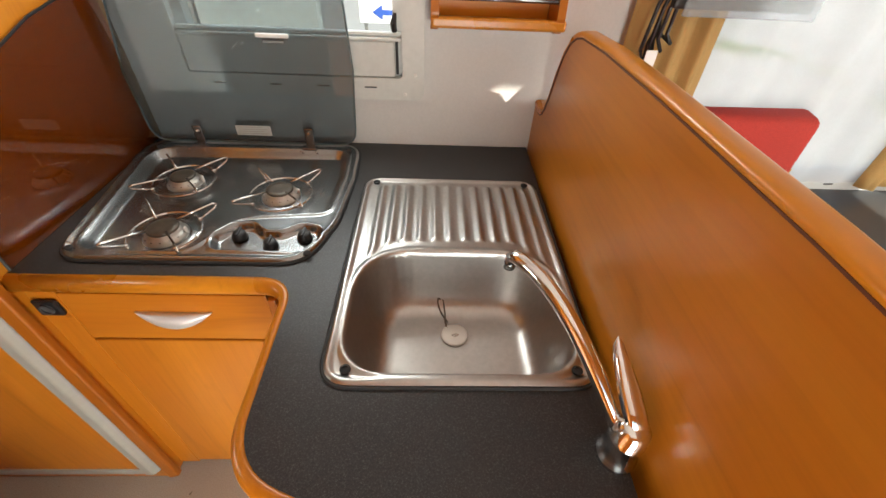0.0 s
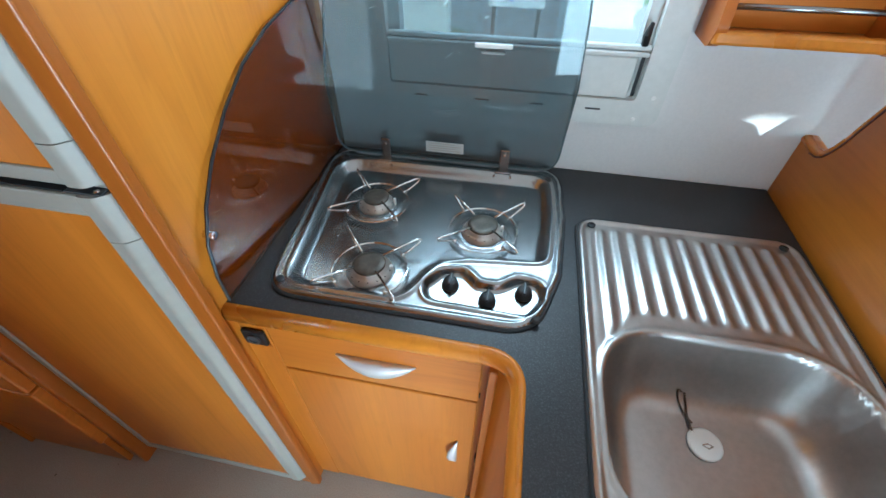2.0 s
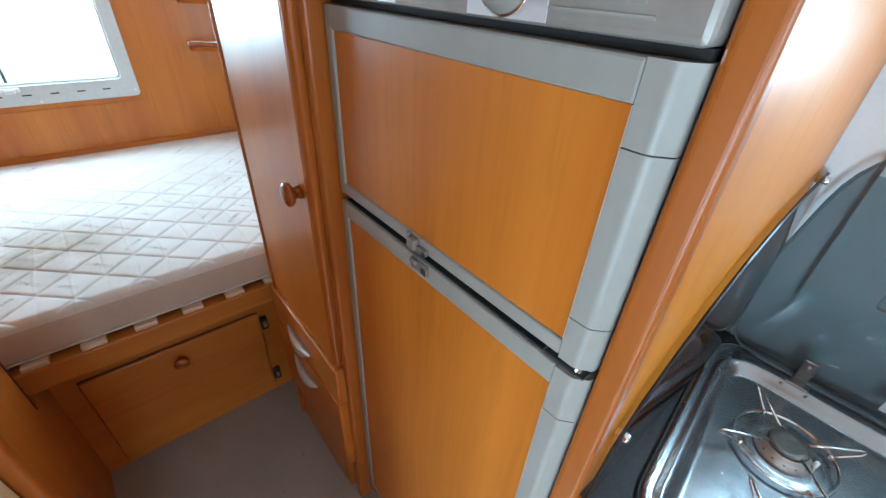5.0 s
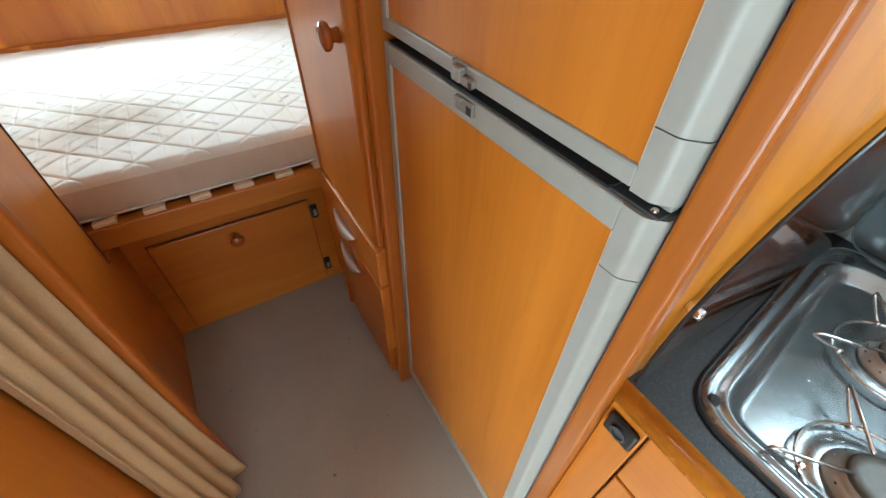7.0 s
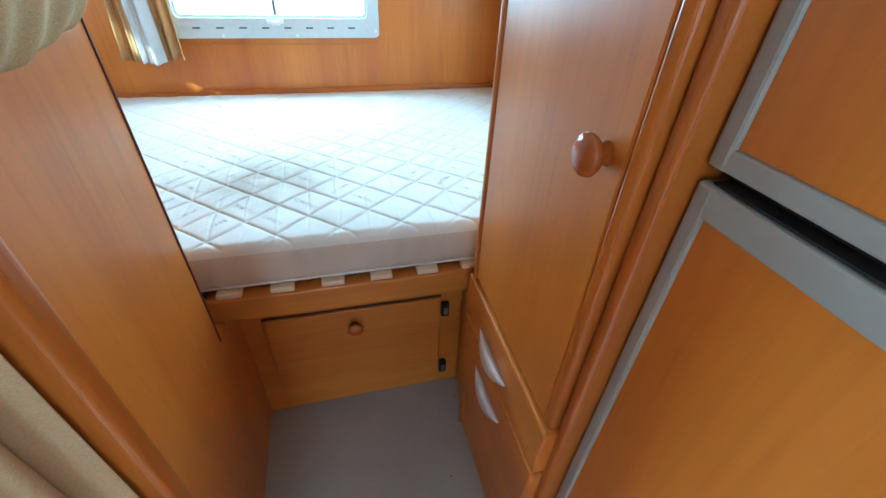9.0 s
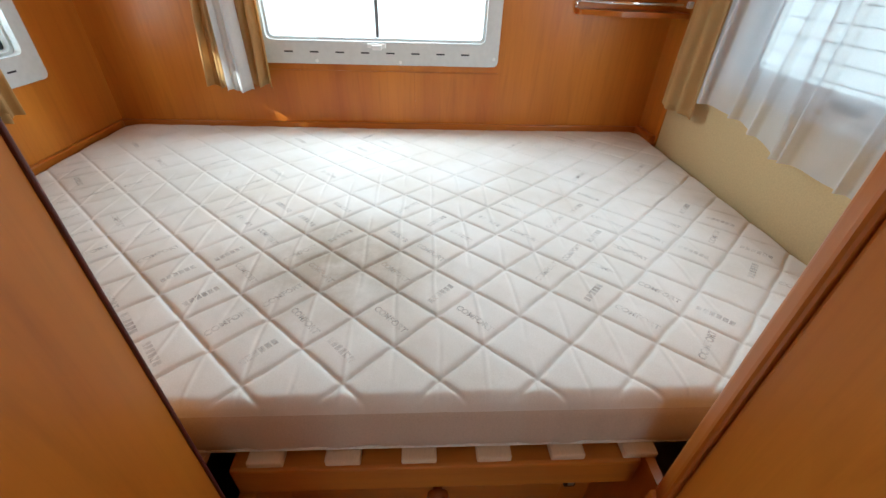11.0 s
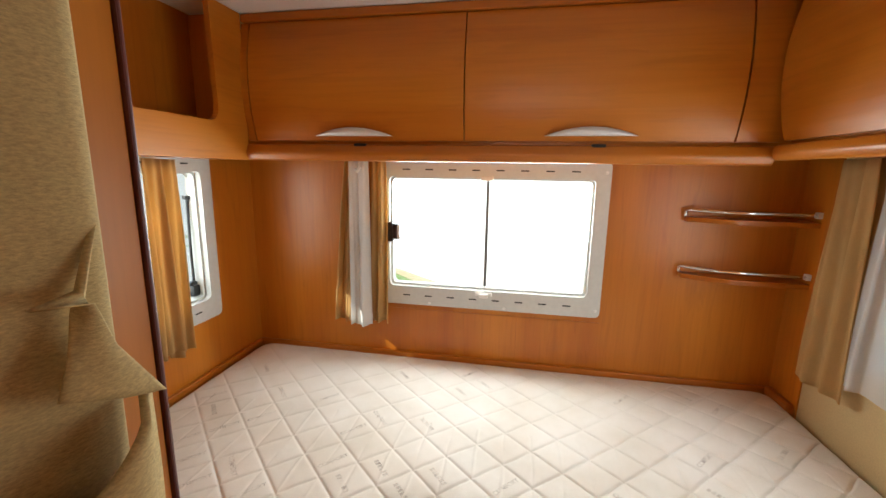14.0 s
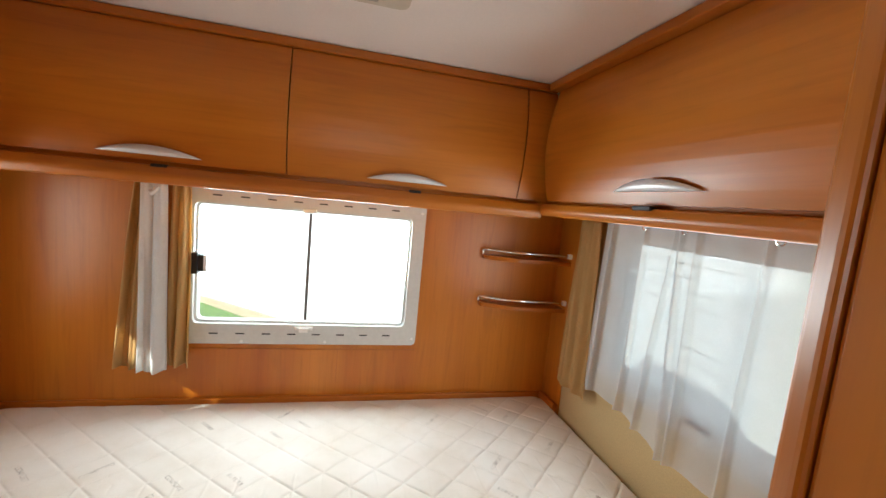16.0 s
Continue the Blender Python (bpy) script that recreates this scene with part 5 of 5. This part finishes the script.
part("piping", tube(pipe, 0.0035, 6, True), cloth("ticking_piping", (0.78, 0.74, 0.68), 500, 0), mattress, smooth=True)


def top_z(x, y):
    sag = 0.006 * math.sin(x * 3.0) * math.sin(y * 2.2 + 0.5)
    return MZ1 + float(quilt(np.array(x), np.array(y))) + sag


font = bpy.data.curves.new("word", "FONT")
font.body = "COMFORT"
font.size = 0.034
font.offset = 0.0011
font.align_x, font.align_y = "CENTER", "CENTER"
word_ob = bpy.data.objects.new("word", font)
word_mesh = bpy.data.meshes.new_from_object(word_ob)
wv = [(v.co.x, v.co.y) for v in word_mesh.vertices]
wf = [tuple(p.vertices) for p in word_mesh.polygons]
bpy.data.objects.remove(word_ob)
bm = bmesh.new()
rng = random.Random(3)
for i in range(-17, 1):
    for j in range(-12, 14):
        if (i + j) % 2 == 0:
            continue
        x = -1.675 + i * 0.0705
        y = 0.055 + j * 0.0765
        if not (MX0 + 0.08 < x < MX1 - 0.07 and MY0 + 0.08 < y < MY1 - 0.06):
            continue
        turn = math.atan2(0.0785, 0.0725) * (1 if rng.random() < 0.5 else -1)
        if rng.random() < 0.22 or (x < -2.30 and rng.random() < 0.75):
            continue
        c, s = math.cos(turn + math.pi / 2), math.sin(turn + math.pi / 2)
        ox, oy = 0.013 * math.cos(turn), 0.013 * math.sin(turn)
        if rng.random() < 0.6:
            vs = []
            for px, py in wv:
                X, Y = x + ox + (px * c - py * s) * 0.52, y + oy + (px * s + py * c) * 0.52
                vs.append(bm.verts.new((X, Y, top_z(X, Y) + 0.0006)))
            for f in wf:
                bm.faces.new([vs[q] for q in f])
        else:
            for q in range(6):
                a0 = -0.034 + q * 0.0115
                vs = []
                for px, py in ((a0, -0.0065), (a0 + 0.0088, -0.0065), (a0 + 0.0088, 0.0065), (a0, 0.0065)):
                    X, Y = x + ox + px * c - py * s, y + oy + px * s + py * c
                    vs.append(bm.verts.new((X, Y, top_z(X, Y) + 0.0006)))
                bm.faces.new(vs)


def make_print():
    m, n, l, b = mat("faded_grey_print", 0.9)
    b.inputs["Base Color"].default_value = (0.32, 0.285, 0.245, 1)
    t = n.new("ShaderNodeBsdfTransparent")
    x = n.new("ShaderNodeMixShader")
    f = noise_tex(n, l, coords(n, l, (1, 1, 1)), 22, 6, 0.75)
    r = ramp(n, l, f, [(0.40, (0.03, 0.03, 0.03)), (0.70, (0.50, 0.50, 0.50))])
    l.new(r, x.inputs["Fac"])
    l.new(t.outputs["BSDF"], x.inputs[1])
    l.new(b.outputs["BSDF"], x.inputs[2])
    l.new(x.outputs["Shader"], n["Material Output"].inputs["Surface"])
    return m


tagged(part("print", bm, make_print(), mattress, "faint grey printed lettering"), kind="stuff")


# ---- overhead cabinets ----
def front_profile(face, inward):
    """Bowed cabinet front: (depth, z) pairs from bottom to top."""
    pts = []
    for k in range(13):
        t = k / 12
        z = 1.592 + 0.378 * t
        pts.append((face + inward * (0.030 * (1 - (2 * t - 1.0) ** 2) - 0.006), z))
    return pts


def bowed_door(name, a0, a1, face, axis, inward, parent, label=""):
    prof = front_profile(face, inward)
    back = [(d - inward * 0.018, z) for d, z in reversed(prof)]
    if axis == "y":
        return part(name, prism(prof + back, "y", a0, a1), WOOD_Y, parent, label)
    return part(name, prism(prof + back, "x", a0, a1), WOOD_X, parent, label)


RX, RY = -2.655, 0.832
rear_cab = thing("overhead_cabinet", "cherry overhead cabinet with two bowed doors over the rear window", "cabinet", "overhead cabinets")
part("body", box(X_REAR + 0.003, RX - 0.020, -0.775, 0.85, 1.572, Z_TOP - 0.002), WOOD_Y, rear_cab)
for a0, a1, hy in ((-0.772, -0.045, -0.412), (-0.041, 0.732, 0.338)):
    d = bowed_door("door", a0, a1, RX, "y", 1, rear_cab)
    bow_handle("handle", d, (0, hy, 1.607), 0.27, 0.026, RX + 0.004, "-x+")
    part("catch", box(RX - 0.004, RX + 0.018, hy + 0.005, hy + 0.045, 1.574, 1.583, 0.002), BLACK, rear_cab)
bowed_door("end_stile", 0.737, 0.848, RX, "y", 1, rear_cab)
bowed_door("end_stile", -0.805, -0.777, RX, "y", 1, rear_cab)
o = rounded([(RX - 0.018, 1.526), (RX + 0.012, 1.526), (RX + 0.024, 1.550), (RX + 0.010, 1.580), (RX - 0.018, 1.580)], [0.004, 0.012, 0.02, 0.012, 0], 5)
part("light_rail", prism(o, "y", -0.80, 0.828), EDGE_Y, rear_cab)
part("underside", box(X_REAR + 0.003, RX - 0.019, -0.80, 0.85, 1.550, 1.566), WOOD_Y, rear_cab)
part("cornice", box(RX - 0.02, RX + 0.006, -0.80, 0.843, 1.972, Z_TOP - 0.002, 0.004), EDGE_Y, rear_cab)

side_cab = thing("overhead_cabinet", "cherry overhead cabinet with a bowed flap over the bedside window", "cabinet", "overhead cabinets")
part("body", box(RX + 0.035, -1.5515, RY + 0.022, Y_BED - 0.002, 1.572, Z_TOP - 0.002), WOOD_X, side_cab)
d = bowed_door("door", RX + 0.030, -1.5515, RY, "x", -1, side_cab)
bow_handle("handle", d, (-2.10, 0, 1.622), 0.28, 0.028, RY - 0.006, "-y+")
part("catch", box(-2.15, -2.09, RY - 0.018, RY + 0.004, 1.577, 1.588, 0.002), BLACK, side_cab)
o = rounded([(RY + 0.018, 1.540), (RY - 0.010, 1.540), (RY - 0.020, 1.560), (RY - 0.010, 1.582), (RY + 0.018, 1.582)], [0.004, 0.012, 0.02, 0.012, 0], 5)
part("light_rail", prism(o, "x", RX + 0.028, -1.5515), EDGE_X, side_cab)
part("underside", box(RX + 0.03, -1.5515, RY + 0.019, Y_BED - 0.002, 1.550, 1.566), WOOD_X, side_cab)
part("cornice", box(RX + 0.010, -1.5515, RY - 0.028, RY + 0.02, 1.972, Z_TOP - 0.002, 0.004), EDGE_X, side_cab)
bm = bmesh.new()
for xx in (-2.35, -2.20, -1.95):
    tube([(xx + 0.010 * math.cos(a), 1.03, 1.538 + 0.010 * math.sin(a)) for a in [2 * math.pi * q / 14 for q in range(14)]], 0.002, 6, True, bm)
    box(xx - 0.008, xx + 0.008, 1.02, 1.04, 1.5465, 1.551, bm=bm)
part("rail_hook", bm, CHROME, side_cab)

cubby = thing("open_shelf", "open cherry shelf box with rounded opening over the side window", "shelf")
LF = -0.800
TOPZ = Z_TOP - 0.003
o = rounded([(-2.648, 1.525), (-1.535, 1.525), (-1.535, TOPZ), (-1.600, TOPZ), (-1.600, 1.640), (-2.515, 1.640), (-2.505, TOPZ), (-2.648, TOPZ)],
            [0, 0, 0, 0, 0.05, 0.05, 0, 0], 6)
part("face_frame", prism(o, "y", LF - 0.018, LF), WOOD_X, cubby)
part("base", box(-2.648, -1.535, Y_LEFT + 0.002, LF - 0.019, 1.526, 1.611), WOOD_X, cubby)
part("shelf_floor", box(-2.648, -1.535, Y_LEFT + 0.002, LF - 0.019, 1.612, 1.628), WOOD_X, cubby)
part("end", box(-2.648, -2.633, Y_LEFT + 0.002, LF - 0.019, 1.629, Z_TOP - 0.004), WOOD_Z, cubby)
part("switch", box(-2.33, -2.27, Y_LEFT + 0.001, Y_LEFT + 0.010, 1.85, 1.905, 0.003), WINFRAME, cubby, "small grey switch plate")


def corner_shelf(z):
    s = thing("corner_shelf", "small curved cherry shelf with a chrome rail", "shelf", "corner shelves")
    xa, xb = X_REAR + 0.003, X_REAR + 0.10
    o = rounded([(xa, 0.718), (xa + 0.035, 0.718), (xb, 0.84), (xb + 0.01, 1.072), (xa, 1.072)], [0, 0.03, 0.06, 0, 0], 6)
    part("board", prism(o, "z", z, z + 0.016), EDGE_Y, s)
    path = [(xa + 0.010, 0.715, z + 0.018), (xa + 0.012, 0.715, z + 0.038), (xa + 0.035, 0.730, z + 0.042), (xa + 0.075, 0.81, z + 0.040), (xb - 0.006, 0.88, z + 0.040), (xb + 0.002, 0.98, z + 0.040), (xb + 0.004, 1.06, z + 0.040)]
    fine = []
    for k in range(len(path) - 1):
        for j in range(4):
            fine.append(Vector(path[k]).lerp(Vector(path[k + 1]), j / 4))
    fine.append(Vector(path[-1]))
    part("rail", tube([tuple(p) for p in fine], 0.006, 10), CHROME, s, "bent chrome rail", True)
    part("rail_end", box(xb - 0.006, xb + 0.012, 1.06, 1.074, z + 0.030, z + 0.050, 0.002), WHITE_PL, s)


corner_shelf(1.338)
corner_shelf(1.138)


# ---- curtains ----
def hanging(name, material, x0, x1, y0, y1, z0, z1, folds, depth, axis, parent, top_pinch=1.0, hem=0.008, seed=0.0, thick=0.0022, label="", swing=0.0):
    """A gathered cloth along x or y, with wavy folds and an uneven hem."""
    def fn(u, v):
        pinch = top_pinch + (1 - top_pinch) * (1 - v) ** 0.7
        w = math.sin(u * folds * 2 * math.pi + seed + 0.9 * math.sin(3 * v + seed) + 0.6 * math.sin(u * 7 + seed))
        w += 0.35 * math.sin(u * folds * 4.6 * math.pi + 2 * seed)
        d = depth * w * (0.55 + 0.45 * (1 - v))
        c = (u - 0.5) * pinch + 0.5
        z = z0 + (z1 - z0) * v + (1 - v) * hem * math.sin(u * folds * 5 + seed)
        s = swing * (1 - v)
        if axis == "x":
            return (x0 + (x1 - x0) * c + s, y0 + d, z)
        return (x0 + d, y0 + (y1 - y0) * c + s, z)
    return part(name, sheet(fn, int(folds * 14) + 8, 20, thick), material, parent, label, True)


ct = thing("curtain", "ochre curtain gathered at the rear window with white lining net", "curtain", "bedroom curtains")
hanging("cloth", OCHRE, X_REAR + 0.052, 0, -0.560, -0.455, 0.880, 1.540, 2.2, 0.015, "y", ct, 0.45, 0.006, 0.4, swing=-0.030, label="ochre cloth in upright pleats")
hanging("cloth", OCHRE, X_REAR + 0.055, 0, -0.432, -0.358, 0.886, 1.540, 1.6, 0.014, "y", ct, 0.7, 0.006, 2.1, swing=-0.004)
hanging("net", NET_FOLD, X_REAR + 0.078, 0, -0.512, -0.428, 0.872, 1.538, 1.5, 0.012, "y", ct, 0.85, 0.005, 1.0, label="white gathered net")
part("loop", tube([(X_REAR + 0.09, -0.478, 1.50), (X_REAR + 0.10, -0.468, 1.49), (X_REAR + 0.10, -0.458, 1.50), (X_REAR + 0.09, -0.454, 1.512)], 0.006, 8), NET_FOLD, ct, smooth=True)

cl = thing("curtain", "ochre curtain and white net at the small side window", "curtain", "bedroom curtains")
hanging("cloth", OCHRE, -2.458, -2.374, Y_LEFT + 0.056, 0, 0.888, 1.520, 1.3, 0.016, "x", cl, 0.8, 0.005, 1.2)
hanging("cloth", OCHRE, -2.394, -2.318, Y_LEFT + 0.072, 0, 0.912, 1.520, 1.2, 0.014, "x", cl, 0.8, 0.006, 0.3, label="sunlit ochre cloth")
hanging("net", NET_FOLD, -2.322, -2.13, Y_LEFT + 0.060, 0, 0.895, 1.520, 2.0, 0.015, "x", cl, 0.9, 0.006, 2.2)

cr = thing("curtain", "ochre curtain drawn aside at the bedside window", "curtain", "bedroom curtains")
hanging("cloth", OCHRE, -2.722, -2.545, Y_BED - 0.050, 0, 0.885, 1.545, 2.0, 0.013, "x", cr, 0.72, 0.006, 0.8)
cn = thing("net_curtain", "sheer white net curtain across the bedside window", "curtain")


def net_fn(u, v):
    x = -2.545 + 0.93 * u
    fold = 0.006 * math.sin(u * 19 + 0.8 * math.sin(v * 4)) + 0.003 * math.sin(u * 47 + 1.3)
    for k, (place, lean) in enumerate(((0.05, 0.01), (0.20, 0.02), (0.31, 0.05), (0.385, -0.06), (0.43, -0.015), (0.60, 0.02), (0.74, -0.02), (0.90, 0.015))):
        fold += (0.024 - 0.003 * (k % 3)) * math.exp(-((u - place - lean * (v - 0.5)) / 0.0075) ** 2)
    z0 = 0.925 + 0.02 * math.sin(u * 9 + 0.6) - 0.045 * smooth01(np.array((u - 0.45) / 0.3)) * 0.9
    return (x, Y_BED - 0.040 - fold * (1.1 - 0.4 * v), float(z0) + (1.545 - float(z0)) * v)


part("net", sheet(net_fn, 300, 20, 0.0), NET, cn, smooth=True)

# tied-up curtain on the partition and the long one by the post
tied = thing("tied_curtain", "coarse ochre curtain tied up against the partition", "curtain")


def ease(t):
    return float(smooth01(np.array(t)))


def tied_fn(u, v):
    x = -1.506 + 0.269 * u
    y = FACE + 0.032 + 0.005 * math.sin(u * 17 + 0.6 * math.sin(v * 4)) - 0.022 * max(0.0, 0.03 - u) / 0.03
    return (x, y, 1.33 + 0.665 * v)


part("cloth", sheet(tied_fn, 44, 26, 0.003), OCHRE_NET, tied, smooth=True)


def pouch_fn(u, v):
    xr = -1.470 - 0.022 * ease(v / 0.15) - 0.010 * max(0.0, v - 0.15) / 0.85
    x = xr + (-1.235 - xr) * u
    lip = 0.72 + 0.28 * ease(u / 0.08)
    bulge = lip * (0.050 * v ** 0.28 + 0.012 * math.sin(math.pi * v) + 0.004 * math.sin(u * 9 + 1) * v + 0.003 * math.sin(u * 23 + v * 5))
    top = 1.382 - 0.030 * ease(u / 0.25) - 0.02 * u
    low = 1.198 + 0.020 * (max(0.0, 0.12 - u) / 0.12) ** 2 - 0.018 * u + 0.003 * math.sin(u * 8)
    return (x, FACE + 0.010 + bulge, low + (top - low) * v)


part("fold", sheet(pouch_fn, 44, 26, 0.004), OCHRE_NET, tied, "thick folded-up end of the curtain", True)


def along(line, t):
    k = min(int(t * (len(line) - 1)), len(line) - 2)
    return line[k].lerp(line[k + 1], t * (len(line) - 1) - k)


def flap_fn(u, v):
    """The turned-over corner: a hanging facet between a straight crease and a slack rim."""
    peak, foot = Vector((-1.494, -0.062, 1.471)), Vector((-1.457, -0.050, 1.398))
    rim = along([peak, Vector((-1.482, -0.054, 1.456)), Vector((-1.474, -0.050, 1.441)), Vector((-1.481, -0.048, 1.414)), Vector((-1.503, -0.047, 1.379))], u)
    p = rim.lerp(peak.lerp(foot, u), v)
    return (p.x, p.y + 0.004 * math.sin(math.pi * v) * u, p.z)


part("tuck", sheet(flap_fn, 24, 14, 0.003), OCHRE_NET, tied, smooth=True)
long_c = thing("long_curtain", "long ochre curtain hanging in folds beside the door post", "curtain")


def long_fn(u, v):
    w = u + 0.05 * math.sin(v * 5 + 3 * u) * (1 - u) * u
    spread = 0.70 + 0.18 * (1 - v)
    x = -1.070 + 0.172 * w * spread
    reach = (0.044 + 0.045 * (1 - v) ** 6) * (1 - u) ** 0.75 + 0.016
    ridge = abs(math.sin((w + 0.35 * w * w) * 9.0 + 1.1 + 0.55 * math.sin(v * 4))) ** 0.8
    f = reach * (0.22 + 0.78 * ridge) + 0.004 * math.sin(w * 31 + 5 * v)
    return (x, FACE + 0.006 + f, 0.035 + 0.012 * math.sin(u * 11) + 1.95 * v)


# The ochre weave in a lighter colour, with the window's light put in.
part("cloth", sheet(long_fn, 150, 44, 0.003), cloth("lit_woven_curtain", (0.66, 0.49, 0.27), 620, 0.15, 0, (0.5, 0.5, 1.5), 0.18), long_c, smooth=True)

# ---- seats beyond the divider ----
dc = thing("curtain", "ochre curtain beside the front side window", "curtain", "front curtains")
hanging("cloth", OCHRE, 0.74, 0.98, Y_KIT - 0.050, 0, 0.80, 1.62, 3.0, 0.014, "x", dc, 0.85, 0.005, 0.5)
dc2 = thing("curtain", "ochre curtain at the far side of the front window", "curtain", "front curtains")
hanging("cloth", OCHRE, 1.60, 1.95, Y_KIT - 0.052, 0, 0.785, 1.62, 3.0, 0.015, "x", dc2, 0.75, 0.006, 1.5)
dn = thing("net_curtain", "white net curtain across the front side window", "curtain")


def din_fn(u, v):
    x = 0.93 + 1.1 * u
    return (x, Y_KIT - 0.036 + 0.009 * math.sin(u * 30 + 0.5 * math.sin(3 * v)) + 0.004 * math.sin(u * 67), 0.785 + 0.012 * math.sin(u * 13) + (1.62 - 0.785) * v)


part("net", sheet(din_fn, 120, 16, 0.0), NET, dn, smooth=True)
ledge = thing("seat_ledge", "anthracite laminate ledge and bench under the window", "bench")
part("top", box(0.612, X_FRONT - 0.005, 0.86, Y_KIT - 0.002, 0.735, 0.758, 0.005), DARKGREY, ledge)
part("lower_board", box(0.612, X_FRONT - 0.005, 0.87, 0.89, 0.40, 0.734, 0.003), DARKGREY, ledge)
part("bench", box(0.612, X_FRONT - 0.005, 0.30, 0.869, 0.0, 0.40), WOOD_X, ledge)
cush = thing("seat_cushion", "red upholstered seat cushion on the bench", "cushion")
part("pad", box(0.62, 2.0, 0.30, 0.86, 0.402, 0.56, 0.05, 4), RED, cush, smooth=True)
part("backrest", box(0.612, 0.668, 0.84, 1.08, 0.562, 1.172, 0.022, 4), RED, cush, smooth=True)
pil = thing("red_pillow", "faded red cushion propped on the ledge", "cushion")
bm = box(0.985, 1.30, 1.06, 1.145, 0.762, 1.03, 0.022, 3)
for v in bm.verts:
    v.co += 0.008 * noise.noise_vector(v.co * 9)
    v.co.z = max(v.co.z, 0.7605)
part("cover", bm, RED, pil, smooth=True)
part("piping", tube([(1.005, 1.060, 0.80), (1.14, 1.056, 0.79), (1.27, 1.062, 0.80), (1.298, 1.075, 0.88)], 0.005, 6), OCHRE, pil, smooth=True)
mon = thing("screen_monitor", "black flat screen with clear wrap hanging by the window", "screen")
bm = box(0.79, 1.10, 1.06, 1.085, 1.262, 1.46, 0.006)
part("housing", bm, BLACK, mon)
part("wrap", box(0.81, 1.105, 1.052, 1.0585, 1.250, 1.47, 0.002), PLASTIC_WRAP, mon, "clear crinkled plastic wrap")
part("arm", tube([(0.83, 1.185, 1.36), (0.82, 1.13, 1.36), (0.85, 1.085, 1.36)], 0.014, 8), BLACK, mon, smooth=True)
cable = thing("cable", "bundle of loose black cables beside the screen", "cable")
for k in range(4):
    o = 0.011 * k
    part("wire", tube([(0.80 + o, 1.10 - o, 1.36), (0.775 + o, 1.10 - o * 0.6, 1.26), (0.765 + o * 1.5, 1.095, 1.17 + 0.012 * k), (0.79 + o, 1.115 - o, 1.13 + 0.02 * k), (0.80 + o * 0.5, 1.14, 1.20), (0.79, 1.165, 1.30 + o)], 0.0045, 8), BLACK, cable, smooth=True)
part("label", box(0.772, 0.798, 1.074, 1.078, 1.13, 1.175), WHITE_PL, cable)

# ---- every thing stands at its own base ----
for ob in [o for o in scene.objects if o.type == "EMPTY" and o.parent is None]:
    pts = [c.matrix_basis @ v.co for c in ob.children_recursive if c.type == "MESH" for v in c.data.vertices]
    if not pts:
        continue
    base = Vector(((min(p.x for p in pts) + max(p.x for p in pts)) / 2, (min(p.y for p in pts) + max(p.y for p in pts)) / 2, min(p.z for p in pts)))
    ob.location = base
    for c in ob.children:
        c.matrix_parent_inverse = Matrix.Translation(-base)
